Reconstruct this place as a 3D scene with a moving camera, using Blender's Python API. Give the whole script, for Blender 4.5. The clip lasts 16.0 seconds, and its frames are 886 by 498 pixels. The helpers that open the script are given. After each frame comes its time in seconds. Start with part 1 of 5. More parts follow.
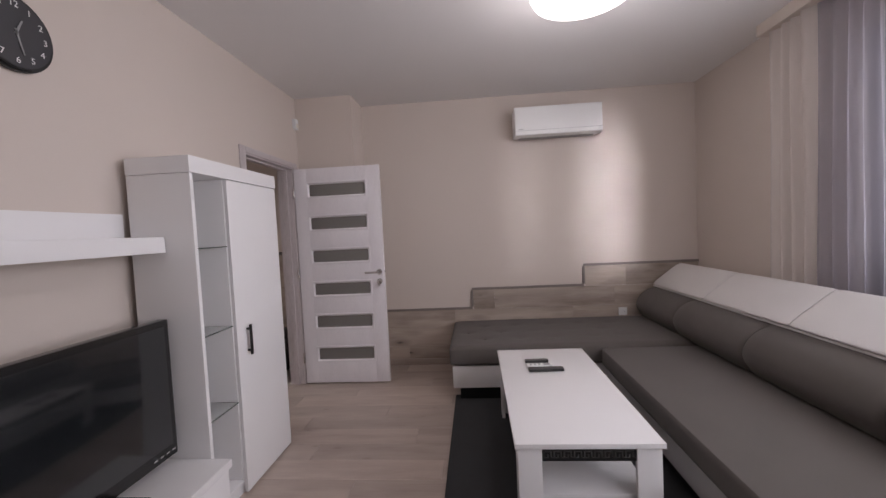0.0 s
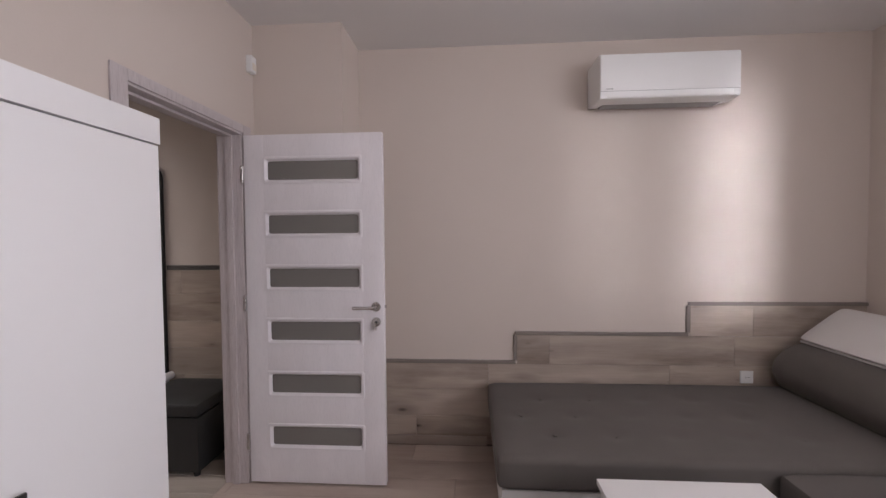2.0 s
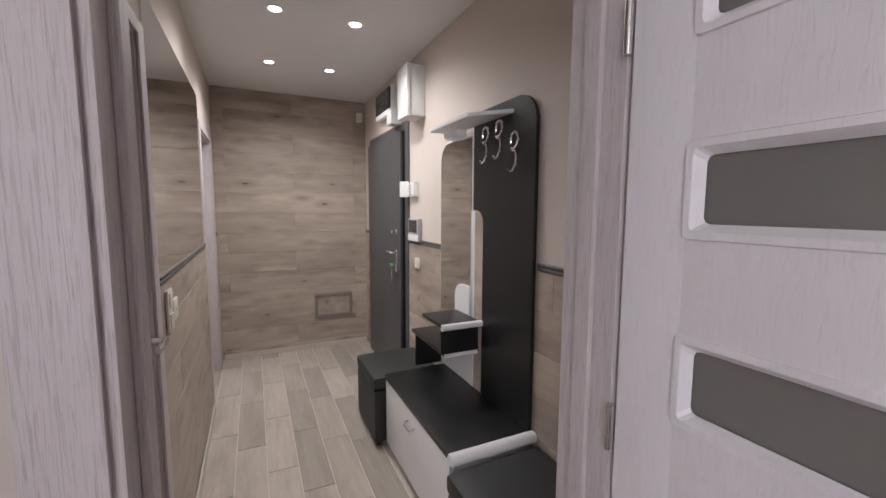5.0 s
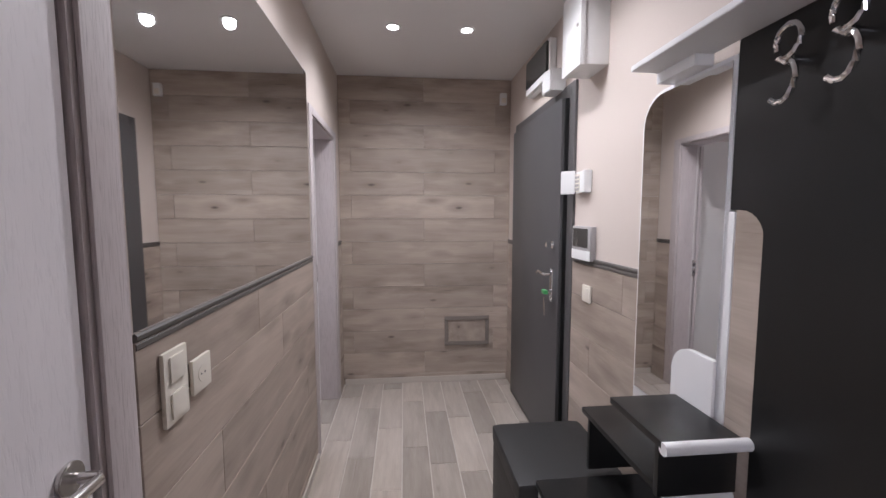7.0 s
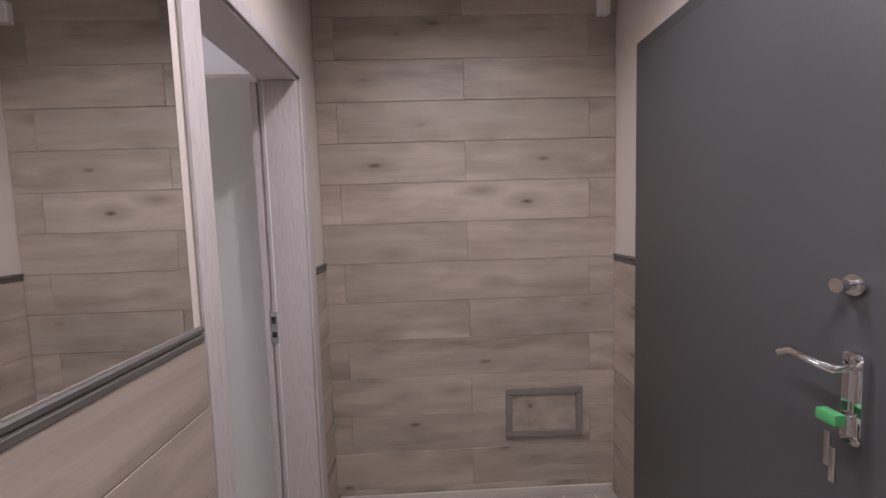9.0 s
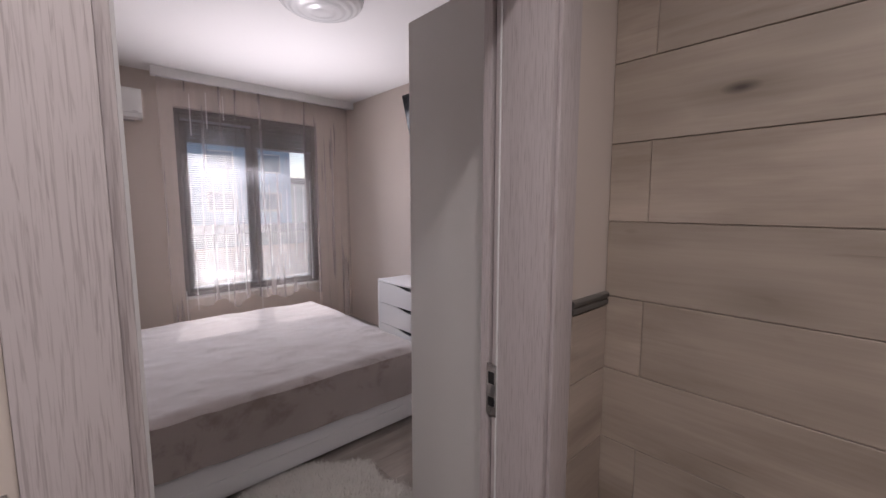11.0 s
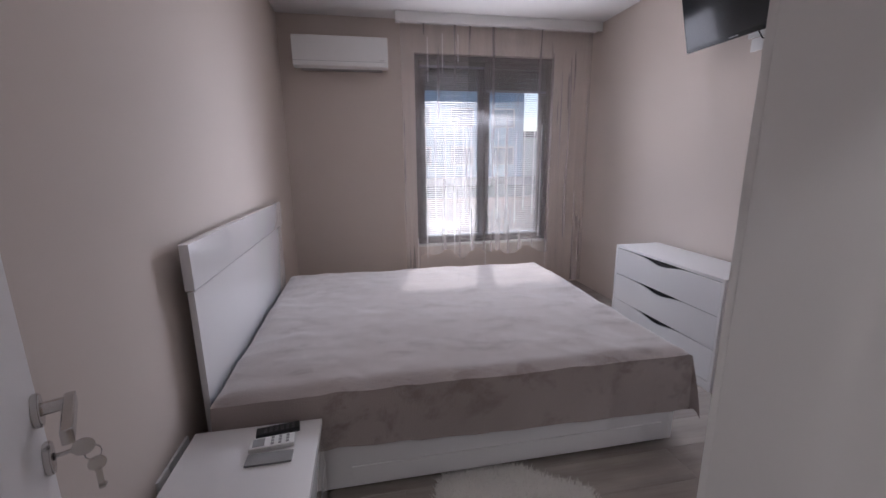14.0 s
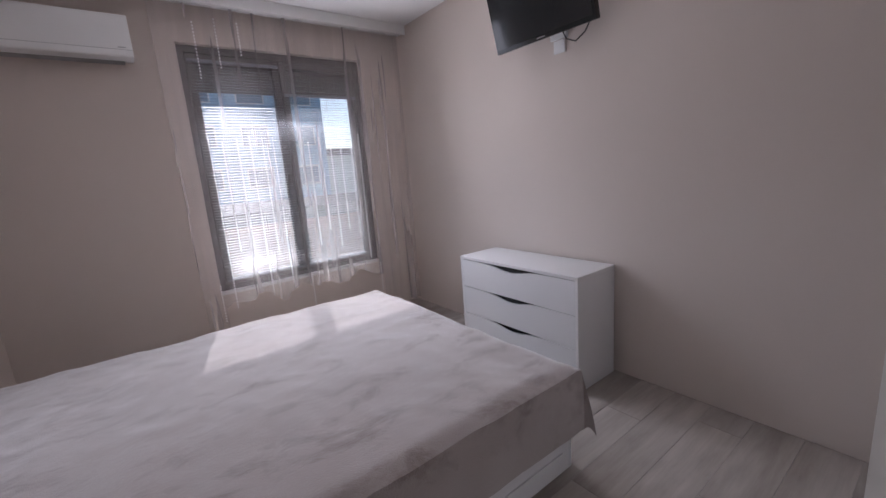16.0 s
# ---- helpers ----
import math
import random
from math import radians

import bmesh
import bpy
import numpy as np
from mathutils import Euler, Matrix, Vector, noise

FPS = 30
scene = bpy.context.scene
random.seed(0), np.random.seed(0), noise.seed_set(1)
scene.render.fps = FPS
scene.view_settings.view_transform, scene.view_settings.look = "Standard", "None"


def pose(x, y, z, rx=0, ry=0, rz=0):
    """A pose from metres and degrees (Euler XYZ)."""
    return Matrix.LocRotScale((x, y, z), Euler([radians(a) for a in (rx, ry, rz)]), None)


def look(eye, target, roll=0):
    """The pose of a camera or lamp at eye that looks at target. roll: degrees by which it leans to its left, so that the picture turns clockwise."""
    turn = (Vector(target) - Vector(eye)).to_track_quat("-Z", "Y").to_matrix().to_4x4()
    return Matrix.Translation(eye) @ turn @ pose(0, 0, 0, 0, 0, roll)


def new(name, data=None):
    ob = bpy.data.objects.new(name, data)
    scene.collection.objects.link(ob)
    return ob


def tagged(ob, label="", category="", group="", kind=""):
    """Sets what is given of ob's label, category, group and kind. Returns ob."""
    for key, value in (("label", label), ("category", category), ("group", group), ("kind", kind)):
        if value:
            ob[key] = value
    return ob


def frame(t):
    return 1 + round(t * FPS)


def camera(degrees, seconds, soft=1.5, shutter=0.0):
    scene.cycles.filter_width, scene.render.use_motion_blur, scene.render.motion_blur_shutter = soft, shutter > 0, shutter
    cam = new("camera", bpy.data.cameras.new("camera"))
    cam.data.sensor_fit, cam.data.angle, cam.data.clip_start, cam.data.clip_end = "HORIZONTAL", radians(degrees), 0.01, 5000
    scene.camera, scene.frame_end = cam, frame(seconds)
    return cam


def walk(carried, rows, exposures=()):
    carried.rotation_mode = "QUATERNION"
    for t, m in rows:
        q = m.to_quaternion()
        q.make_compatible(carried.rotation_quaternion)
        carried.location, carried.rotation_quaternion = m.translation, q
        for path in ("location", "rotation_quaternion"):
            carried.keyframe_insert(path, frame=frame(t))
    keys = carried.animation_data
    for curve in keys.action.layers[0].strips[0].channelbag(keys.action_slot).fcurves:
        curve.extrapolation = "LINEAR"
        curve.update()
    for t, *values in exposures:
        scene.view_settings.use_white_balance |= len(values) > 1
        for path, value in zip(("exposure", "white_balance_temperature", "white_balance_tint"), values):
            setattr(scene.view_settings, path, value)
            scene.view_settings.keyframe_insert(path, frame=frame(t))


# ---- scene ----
cam = camera(95.5, 16.0)

PATH = [
    (0, (-0.168, 0.384, 1.379), (-0.33, 2.375, 1.286), -2.8),
    (0.5, (-0.303, 0.692, 1.375), (-0.348, 2.688, 1.249), -3.2),
    (1, (-0.353, 1.049, 1.397), (-0.493, 3.041, 1.288), -0.9),
    (1.5, (-0.459, 1.415, 1.412), (-0.578, 3.411, 1.372), -0.3),
    (2, (-0.532, 1.771, 1.422), (-0.661, 3.766, 1.358), -0.5),
    (2.5, (-0.606, 2.127, 1.421), (-0.92, 4.101, 1.333), 0.7),
    (3, (-0.759, 2.473, 1.424), (-1.183, 4.425, 1.318), -0.2),
    (3.5, (-0.875, 2.77, 1.418), (-1.64, 4.615, 1.314), 0.4),
    (4, (-0.958, 3.042, 1.441), (-2.229, 4.578, 1.29), 2.0),
    (4.5, (-1.126, 3.215, 1.446), (-2.748, 4.379, 1.315), 0.6),
    (5, (-1.276, 3.37, 1.466), (-3.077, 4.217, 1.265), 0.3),
    (5.2, (-1.328, 3.436, 1.463), (-3.191, 4.13, 1.247), 1.0),
    (7.3, (-2.386, 3.585, 1.435), (-4.373, 3.759, 1.282), -0.3),
    (7.5, (-2.535, 3.592, 1.421), (-4.522, 3.76, 1.28), -0.5),
    (7.8, (-2.777, 3.582, 1.405), (-4.763, 3.781, 1.269), -1.0),
    (8, (-2.933, 3.574, 1.421), (-4.915, 3.79, 1.275), -1.4),
    (8.2, (-3.07, 3.561, 1.43), (-5.051, 3.783, 1.268), -1.7),
    (10.3, (-4.394, 3.586, 1.446), (-6.194, 2.732, 1.275), -0.2),
    (10.5, (-4.476, 3.601, 1.452), (-6.154, 2.531, 1.26), -0.2),
    (10.8, (-4.556, 3.592, 1.462), (-5.986, 2.21, 1.248), -0.7),
    (11, (-4.564, 3.526, 1.455), (-5.904, 2.057, 1.239), -0.0),
    (11.5, (-4.672, 3.37, 1.452), (-5.694, 1.667, 1.222), -0.4),
    (12, (-4.752, 3.251, 1.442), (-5.495, 1.415, 1.169), -0.7),
    (12.5, (-4.855, 3.23, 1.44), (-5.328, 1.318, 1.092), -1.0),
    (13, (-4.893, 3.217, 1.416), (-5.272, 1.305, 0.969), -1.3),
    (13.5, (-4.842, 3.103, 1.407), (-5.223, 1.189, 0.968), -1.1),
    (14, (-4.812, 2.971, 1.388), (-5.177, 1.051, 0.96), -0.6),
    (14.5, (-4.864, 2.83, 1.382), (-5.2, 0.899, 0.983), -1.0),
    (15, (-4.88, 2.719, 1.393), (-5.321, 0.818, 0.956), -1.5),
    (15.2, (-4.893, 2.684, 1.401), (-5.447, 0.81, 0.978), -2.5),
    (15.5, (-4.819, 2.547, 1.42), (-5.698, 0.8, 0.997), -3.5),
    (16, (-4.909, 2.416, 1.362), (-6.081, 0.842, 0.975), -4.4),
]
EXPOSURES = [(0.0, 0.06, 6200, 17), (1.5, 0.20, 6200, 17), (2.5, 0.24, 6200, 17), (3.8, 0.34, 6150, 15), (4.5, 0.42, 6050, 13), (5.0, 0.56, 6000, 13), (7.3, 0.58, 5700, 17), (8.2, 0.54, 5700, 18), (10.3, 0.06, 6250, 22), (11.2, -0.18, 6200, 20), (12.5, -0.22, 6000, 18), (16.0, -0.22, 5800, 17)]
walk(cam, [(t, look(eye, target, roll)) for t, eye, target, roll in PATH], EXPOSURES)

# ---- light ----
world = bpy.data.worlds.new("world")
scene.world = world
world.use_nodes = True
wn = world.node_tree.nodes
sky = wn.new("ShaderNodeTexSky")
sky.sky_type, sky.sun_disc = "NISHITA", False
SUN_WAY = Vector((0.27, 1.0, -0.93)).normalized()
sky.sun_elevation = math.asin(-SUN_WAY.z)
sky.sun_rotation = math.atan2(-SUN_WAY.x, -SUN_WAY.y)
world.node_tree.links.new(sky.outputs[0], wn["Background"].inputs[0])
wn["Background"].inputs[1].default_value = 0.15

sun = new("sun", bpy.data.lights.new("sun", "SUN"))
sun.data.energy, sun.data.angle, sun.data.color = 5.0, radians(0.6), (1.0, 0.95, 0.88)
sun.matrix_world = look((0, 0, 20), Vector((0, 0, 20)) + SUN_WAY)


def area(name, eye, target, sx, sy, watts, colour):
    lamp = bpy.data.lights.new(name, "AREA")
    lamp.shape, lamp.size, lamp.size_y, lamp.energy, lamp.color = "RECTANGLE", sx, sy, watts, colour
    ob = new(name, lamp)
    ob.matrix_world = look(eye, target)
    return ob


# sky light standing in the openings of the windows; bedroom lamps hang inside the curtain
def opening_light(name, eye, target, sx, sy, watts, colour, spread):
    ob = area(name, eye, target, sx, sy, watts, colour)
    ob.data.spread = radians(spread)
    return ob


opening_light("bedroom_sky_light", (-6.07, -0.92, 1.95), (-5.92, 0.08, 0.85), 1.3, 0.5, 11, (0.90, 0.94, 1.0), 90)
opening_light("bedroom_ground_light", (-6.07, -0.92, 0.66), (-5.95, 0.08, 2.06), 1.2, 0.25, 17, (1.0, 0.965, 0.955), 84)
# two added fill lamps that brighten the headboard and television walls
opening_light("bedroom_wall_fill", (-6.00, -0.90, 1.45), (-4.10, 0.60, 1.25), 0.9, 1.5, 3.7, (0.98, 0.97, 1.0), 46)
opening_light("bedroom_wall_fill", (-6.14, -0.90, 1.45), (-7.19, 0.65, 1.25), 0.9, 1.5, 1.6, (0.98, 0.97, 1.0), 54)
opening_light("living_sky_light", (2.035, 1.10, 1.62), (0.4, 2.0, 1.25), 3.1, 1.4, 45, (1.0, 0.955, 0.945), 170)
# light that passes between the living-room curtain's folds
opening_light("curtain_gap_light", (2.035, 1.92, 1.66), (1.20, 4.49, 1.55), 0.12, 1.4, 2.3, (1.0, 0.975, 0.965), 21)
opening_light("curtain_gap_light", (2.035, 1.55, 1.66), (0.38, 4.49, 1.60), 0.10, 1.4, 0.28, (1.0, 0.975, 0.965), 12)


def point(name, where, watts, radius, colour):
    lamp = bpy.data.lights.new(name, "POINT")
    lamp.energy, lamp.shadow_soft_size, lamp.color = watts, radius, colour
    ob = new(name, lamp)
    ob.location = where
    return ob


SPOTS = [(x, y) for x in (-4.69, -3.79) for y in (3.52, 3.965)]
for sx, sy in SPOTS:
    lamp = bpy.data.lights.new("spot_light", "SPOT")
    lamp.energy, lamp.spot_size, lamp.spot_blend, lamp.shadow_soft_size, lamp.color = 23, radians(152), 0.95, 0.03, (1.0, 0.945, 0.865)
    ob = new("spot_light", lamp)
    ob.location = (sx, sy, 2.535)
point("ceiling_lamp_light", (0.43, 2.53, 2.42), 9, 0.18, (1.0, 0.94, 0.90))


# ---- materials ----
def material(name):
    m = bpy.data.materials.new(name)
    m.use_nodes = True
    nt = m.node_tree
    return m, nt, nt.nodes["Principled BSDF"]


def mix_colour(nt, fac, a, b):
    n = nt.nodes.new("ShaderNodeMix")
    n.data_type = "RGBA"
    for sock, v in ((n.inputs[0], fac), (n.inputs[6], a), (n.inputs[7], b)):
        if isinstance(v, (tuple, list)):
            sock.default_value = (*v, 1)
        elif isinstance(v, (int, float)):
            sock.default_value = v
        else:
            nt.links.new(v, sock)
    return n.outputs[2]


def coords(nt, scale=(1, 1, 1), shift_random=False):
    tc = nt.nodes.new("ShaderNodeTexCoord")
    mp = nt.nodes.new("ShaderNodeMapping")
    mp.inputs["Scale"].default_value = scale
    if shift_random:
        oi = nt.nodes.new("ShaderNodeObjectInfo")
        mul = nt.nodes.new("ShaderNodeVectorMath")
        mul.operation = "MULTIPLY_ADD"
        nt.links.new(oi.outputs["Random"], mul.inputs[0])
        mul.inputs[1].default_value = (37.0, 61.0, 17.0)
        nt.links.new(tc.outputs["Object"], mul.inputs[2])
        nt.links.new(mul.outputs[0], mp.inputs[0])
    else:
        nt.links.new(tc.outputs["Object"], mp.inputs[0])
    return mp.outputs[0]


def noise_fac(nt, vec, scale, detail=4, rough=0.55, distortion=0.0):
    n = nt.nodes.new("ShaderNodeTexNoise")
    n.inputs["Scale"].default_value, n.inputs["Detail"].default_value = scale, detail
    n.inputs["Roughness"].default_value, n.inputs["Distortion"].default_value = rough, distortion
    nt.links.new(vec, n.inputs["Vector"])
    return n.outputs["Fac"]


def ramp(nt, fac, lo, hi):
    n = nt.nodes.new("ShaderNodeMapRange")
    n.inputs[1].default_value, n.inputs[2].default_value = lo, hi
    nt.links.new(fac, n.inputs[0])
    return n.outputs[0]


def bump(nt, bsdf, height, strength, distance=0.002):
    b = nt.nodes.new("ShaderNodeBump")
    b.inputs["Strength"].default_value, b.inputs["Distance"].default_value = strength, distance
    nt.links.new(height, b.inputs["Height"])
    nt.links.new(b.outputs[0], bsdf.inputs["Normal"])


def plain(name, colour, rough=0.5, metal=0.0, vary=0.08, grain=60.0, relief=0.08, spots=3.0, coat=0.0, sheen=0.0):
    """A painted, moulded or woven surface: a base colour with stains at two scales and fine relief."""
    m, nt, b = material(name)
    v = coords(nt)
    dark = tuple(c * (1 - vary) for c in colour)
    light = tuple(min(1, c * (1 + vary * 0.6)) for c in colour)
    big = ramp(nt, noise_fac(nt, v, spots, 3), 0.3, 0.7)
    fine = noise_fac(nt, v, grain, 3)
    c1 = mix_colour(nt, big, dark, light)
    c2 = mix_colour(nt, ramp(nt, fine, 0.25, 0.8), tuple(c * (1 - vary * 0.6) for c in colour), light)
    nt.links.new(mix_colour(nt, 0.45, c1, c2), b.inputs["Base Color"])
    rr = nt.nodes.new("ShaderNodeMapRange")
    rr.inputs[3].default_value, rr.inputs[4].default_value = max(0.02, rough - vary * 0.3), min(1, rough + vary * 0.3)
    nt.links.new(big, rr.inputs[0])
    nt.links.new(rr.outputs[0], b.inputs["Roughness"])
    b.inputs["Metallic"].default_value = metal
    b.inputs["Coat Weight"].default_value = coat
    b.inputs["Coat Roughness"].default_value = 0.06
    b.inputs["Sheen Weight"].default_value = sheen
    if relief:
        bump(nt, b, fine, relief)
    return m


def wood(name, light, dark, knot, rough=0.5, grain=(1.2, 14, 14), vary=0.35, relief=0.15, knots=0.7, coat=0.0, lines=0.16, reach=(0.46, 0.74)):
    """Boards whose grain runs along the piece's own x; each piece is shifted and tinted by its random number."""
    m, nt, b = material(name)
    v = coords(nt, grain, True)
    streak = noise_fac(nt, v, 1.6, 4, 0.5, 0.15)
    fine = noise_fac(nt, coords(nt, (grain[0] * 3, grain[1] * 6, grain[2] * 6), True), 2.2, 5, 0.6)
    cloud = noise_fac(nt, coords(nt, (1.5, 7.0, 7.0), True), 1.0, 5, 0.58, 0.2)
    mid = tuple((p + q) / 2 for p, q in zip(light, dark))
    c = mix_colour(nt, ramp(nt, streak, 0.30, 0.70), mid, light)
    c = mix_colour(nt, ramp(nt, cloud, *reach), c, dark)
    fineline = mix_colour(nt, ramp(nt, fine, 0.35, 0.6), tuple(x * 0.8 for x in dark), light)
    c = mix_colour(nt, lines, c, fineline)
    vo = nt.nodes.new("ShaderNodeTexVoronoi")
    vo.inputs["Scale"].default_value = 1.0
    nt.links.new(coords(nt, (3.4, 9.0, 9.0), True), vo.inputs["Vector"])
    kn = nt.nodes.new("ShaderNodeMapRange")
    kn.inputs[1].default_value, kn.inputs[2].default_value, kn.inputs[3].default_value, kn.inputs[4].default_value = 0.02, 0.13, knots, 0.0
    nt.links.new(vo.outputs["Distance"], kn.inputs[0])
    some = nt.nodes.new("ShaderNodeMath")
    some.operation = "MULTIPLY"
    nt.links.new(kn.outputs[0], some.inputs[0])
    nt.links.new(ramp(nt, noise_fac(nt, coords(nt, (2.3, 4.0, 4.0), True), 1.3, 2), 0.42, 0.55), some.inputs[1])
    halo = nt.nodes.new("ShaderNodeMapRange")
    halo.inputs[1].default_value, halo.inputs[2].default_value, halo.inputs[3].default_value, halo.inputs[4].default_value = 0.08, 0.5, knots * 0.75, 0.0
    nt.links.new(vo.outputs["Distance"], halo.inputs[0])
    wisp = nt.nodes.new("ShaderNodeMath")
    wisp.operation = "MULTIPLY"
    nt.links.new(halo.outputs[0], wisp.inputs[0])
    nt.links.new(ramp(nt, streak, 0.38, 0.62), wisp.inputs[1])
    c = mix_colour(nt, wisp.outputs[0], c, tuple(x * 0.85 for x in dark))
    c = mix_colour(nt, some.outputs[0], c, knot)
    crack = nt.nodes.new("ShaderNodeMath")
    crack.operation = "MULTIPLY"
    nt.links.new(ramp(nt, noise_fac(nt, coords(nt, (2.2, 95, 95), True), 1.0, 2, 0.5), 0.70, 0.76), crack.inputs[0])
    nt.links.new(ramp(nt, cloud, 0.48, 0.62), crack.inputs[1])
    c = mix_colour(nt, crack.outputs[0], c, knot)
    oi = nt.nodes.new("ShaderNodeObjectInfo")
    hs = nt.nodes.new("ShaderNodeHueSaturation")
    mr = nt.nodes.new("ShaderNodeMapRange")
    mr.inputs[3].default_value, mr.inputs[4].default_value = 1 - vary * 0.5, 1 + vary * 0.35
    nt.links.new(oi.outputs["Random"], mr.inputs[0])
    nt.links.new(mr.outputs[0], hs.inputs["Value"])
    nt.links.new(c, hs.inputs["Color"])
    nt.links.new(hs.outputs[0], b.inputs["Base Color"])
    b.inputs["Roughness"].default_value = rough
    b.inputs["Coat Weight"].default_value = coat
    bump(nt, b, fine, relief)
    return m


def glassy(name, colour, rough, ior=1.45):
    m, nt, b = material(name)
    b.inputs["Base Color"].default_value = (*colour, 1)
    b.inputs["Roughness"].default_value, b.inputs["IOR"].default_value = rough, ior
    b.inputs["Transmission Weight"].default_value = 1.0
    return m


def sheer(name, colour, open_lo, open_hi, folds):
    """A see-through woven curtain: part of it lets light pass straight, the rest scatters it."""
    m, nt, b = material(name)
    nt.nodes.remove(b)
    out = nt.nodes["Material Output"]
    v = coords(nt, folds)
    fac = ramp(nt, noise_fac(nt, v, 1.0, 3, 0.6), 0.35, 0.65)
    rr = nt.nodes.new("ShaderNodeMapRange")
    rr.inputs[3].default_value, rr.inputs[4].default_value = open_lo, open_hi
    nt.links.new(fac, rr.inputs[0])
    tr = nt.nodes.new("ShaderNodeBsdfTransparent")
    di = nt.nodes.new("ShaderNodeBsdfDiffuse")
    tl = nt.nodes.new("ShaderNodeBsdfTranslucent")
    di.inputs[0].default_value = tl.inputs[0].default_value = (*colour, 1)
    half = nt.nodes.new("ShaderNodeMixShader")
    half.inputs[0].default_value = 0.45
    nt.links.new(di.outputs[0], half.inputs[1])
    nt.links.new(tl.outputs[0], half.inputs[2])
    mix = nt.nodes.new("ShaderNodeMixShader")
    nt.links.new(rr.outputs[0], mix.inputs[0])
    nt.links.new(half.outputs[0], mix.inputs[1])
    nt.links.new(tr.outputs[0], mix.inputs[2])
    nt.links.new(mix.outputs[0], out.inputs[0])
    return m


def emitting(name, colour, strength):
    m, nt, b = material(name)
    b.inputs["Base Color"].default_value = (*colour, 1)
    b.inputs["Emission Color"].default_value = (*colour, 1)
    b.inputs["Emission Strength"].default_value = strength
    return m


def plush(name, light, dark):
    """Crushed plush: a pale nap brushed one way, with darker strokes where it lies the other way."""
    m, nt, b = material(name)
    sw = noise_fac(nt, coords(nt, (2.2, 4.2, 2.6)), 2.0, 6, 0.66, 0.35)
    broad = noise_fac(nt, coords(nt, (1.0, 1.3, 1.0)), 1.5, 2, 0.5)
    fine = noise_fac(nt, coords(nt), 190, 3)
    mid = tuple(x * 0.68 + y * 0.32 for x, y in zip(light, dark))
    c = mix_colour(nt, ramp(nt, broad, 0.35, 0.65), light, mid)
    c = mix_colour(nt, ramp(nt, sw, 0.52, 0.64), c, dark)
    nt.links.new(mix_colour(nt, 0.16, c, mix_colour(nt, fine, dark, light)), b.inputs["Base Color"])
    b.inputs["Roughness"].default_value = 0.9
    b.inputs["Sheen Weight"].default_value, b.inputs["Sheen Roughness"].default_value = 1.0, 0.5
    add = nt.nodes.new("ShaderNodeMath")
    add.operation = "MULTIPLY_ADD"
    nt.links.new(sw, add.inputs[0])
    add.inputs[1].default_value = 1.5
    nt.links.new(fine, add.inputs[2])
    bump(nt, b, add.outputs[0], 0.6, 0.004)
    return m


PAINT = plain("beige_paint", (0.62, 0.545, 0.49), 0.75, vary=0.03, grain=140, relief=0.12, spots=1.2)
CEIL = plain("ceiling_paint", (0.78, 0.76, 0.75), 0.8, vary=0.02, grain=150, relief=0.06, spots=1.0)
PLANK = wood("grey_oak_laminate", (0.50, 0.42, 0.355), (0.25, 0.198, 0.16), (0.085, 0.065, 0.055), 0.45, grain=(0.9, 9, 9), vary=0.30, knots=1.0, lines=0.10, relief=0.06, reach=(0.49, 0.74))
FLOOR_LIV = wood("tan_oak_laminate", (0.52, 0.44, 0.385), (0.385, 0.31, 0.265), (0.22, 0.16, 0.13), 0.38, grain=(0.9, 9, 9), vary=0.26, knots=0.6, lines=0.1, reach=(0.42, 0.68))
FLOOR_BED = wood("pale_grey_laminate", (0.49, 0.44, 0.395), (0.28, 0.24, 0.208), (0.20, 0.17, 0.15), 0.38, grain=(0.9, 8, 8), vary=0.24, knots=0.55, lines=0.1, reach=(0.40, 0.68))
TILE = wood("wood_look_tile", (0.50, 0.445, 0.39), (0.31, 0.265, 0.222), (0.20, 0.165, 0.135), 0.35, grain=(2.0, 20, 20), vary=0.5, knots=0.3)
GROUT = plain("pale_grout", (0.62, 0.58, 0.53), 0.9, vary=0.08)
JOINT = plain("dark_joint", (0.12, 0.10, 0.09), 0.9)
TRIM = plain("grey_trim", (0.11, 0.10, 0.092), 0.5, vary=0.1)
TRIM_PALE = plain("taupe_trim", (0.22, 0.19, 0.168), 0.5, vary=0.1)
SKIRT = plain("pale_skirting_tile", (0.56, 0.51, 0.46), 0.4, vary=0.08)
WHITE = plain("white_laminate", (0.80, 0.79, 0.79), 0.32, vary=0.015, grain=200, relief=0.02)
GLOSS = plain("white_gloss", (0.82, 0.82, 0.83), 0.1, vary=0.01, relief=0.0, coat=1.0)
PLASTIC = plain("white_plastic", (0.80, 0.80, 0.79), 0.35, vary=0.015, relief=0.0)
CREAM = plain("cream_plastic", (0.78, 0.73, 0.64), 0.35, vary=0.02, relief=0.0)
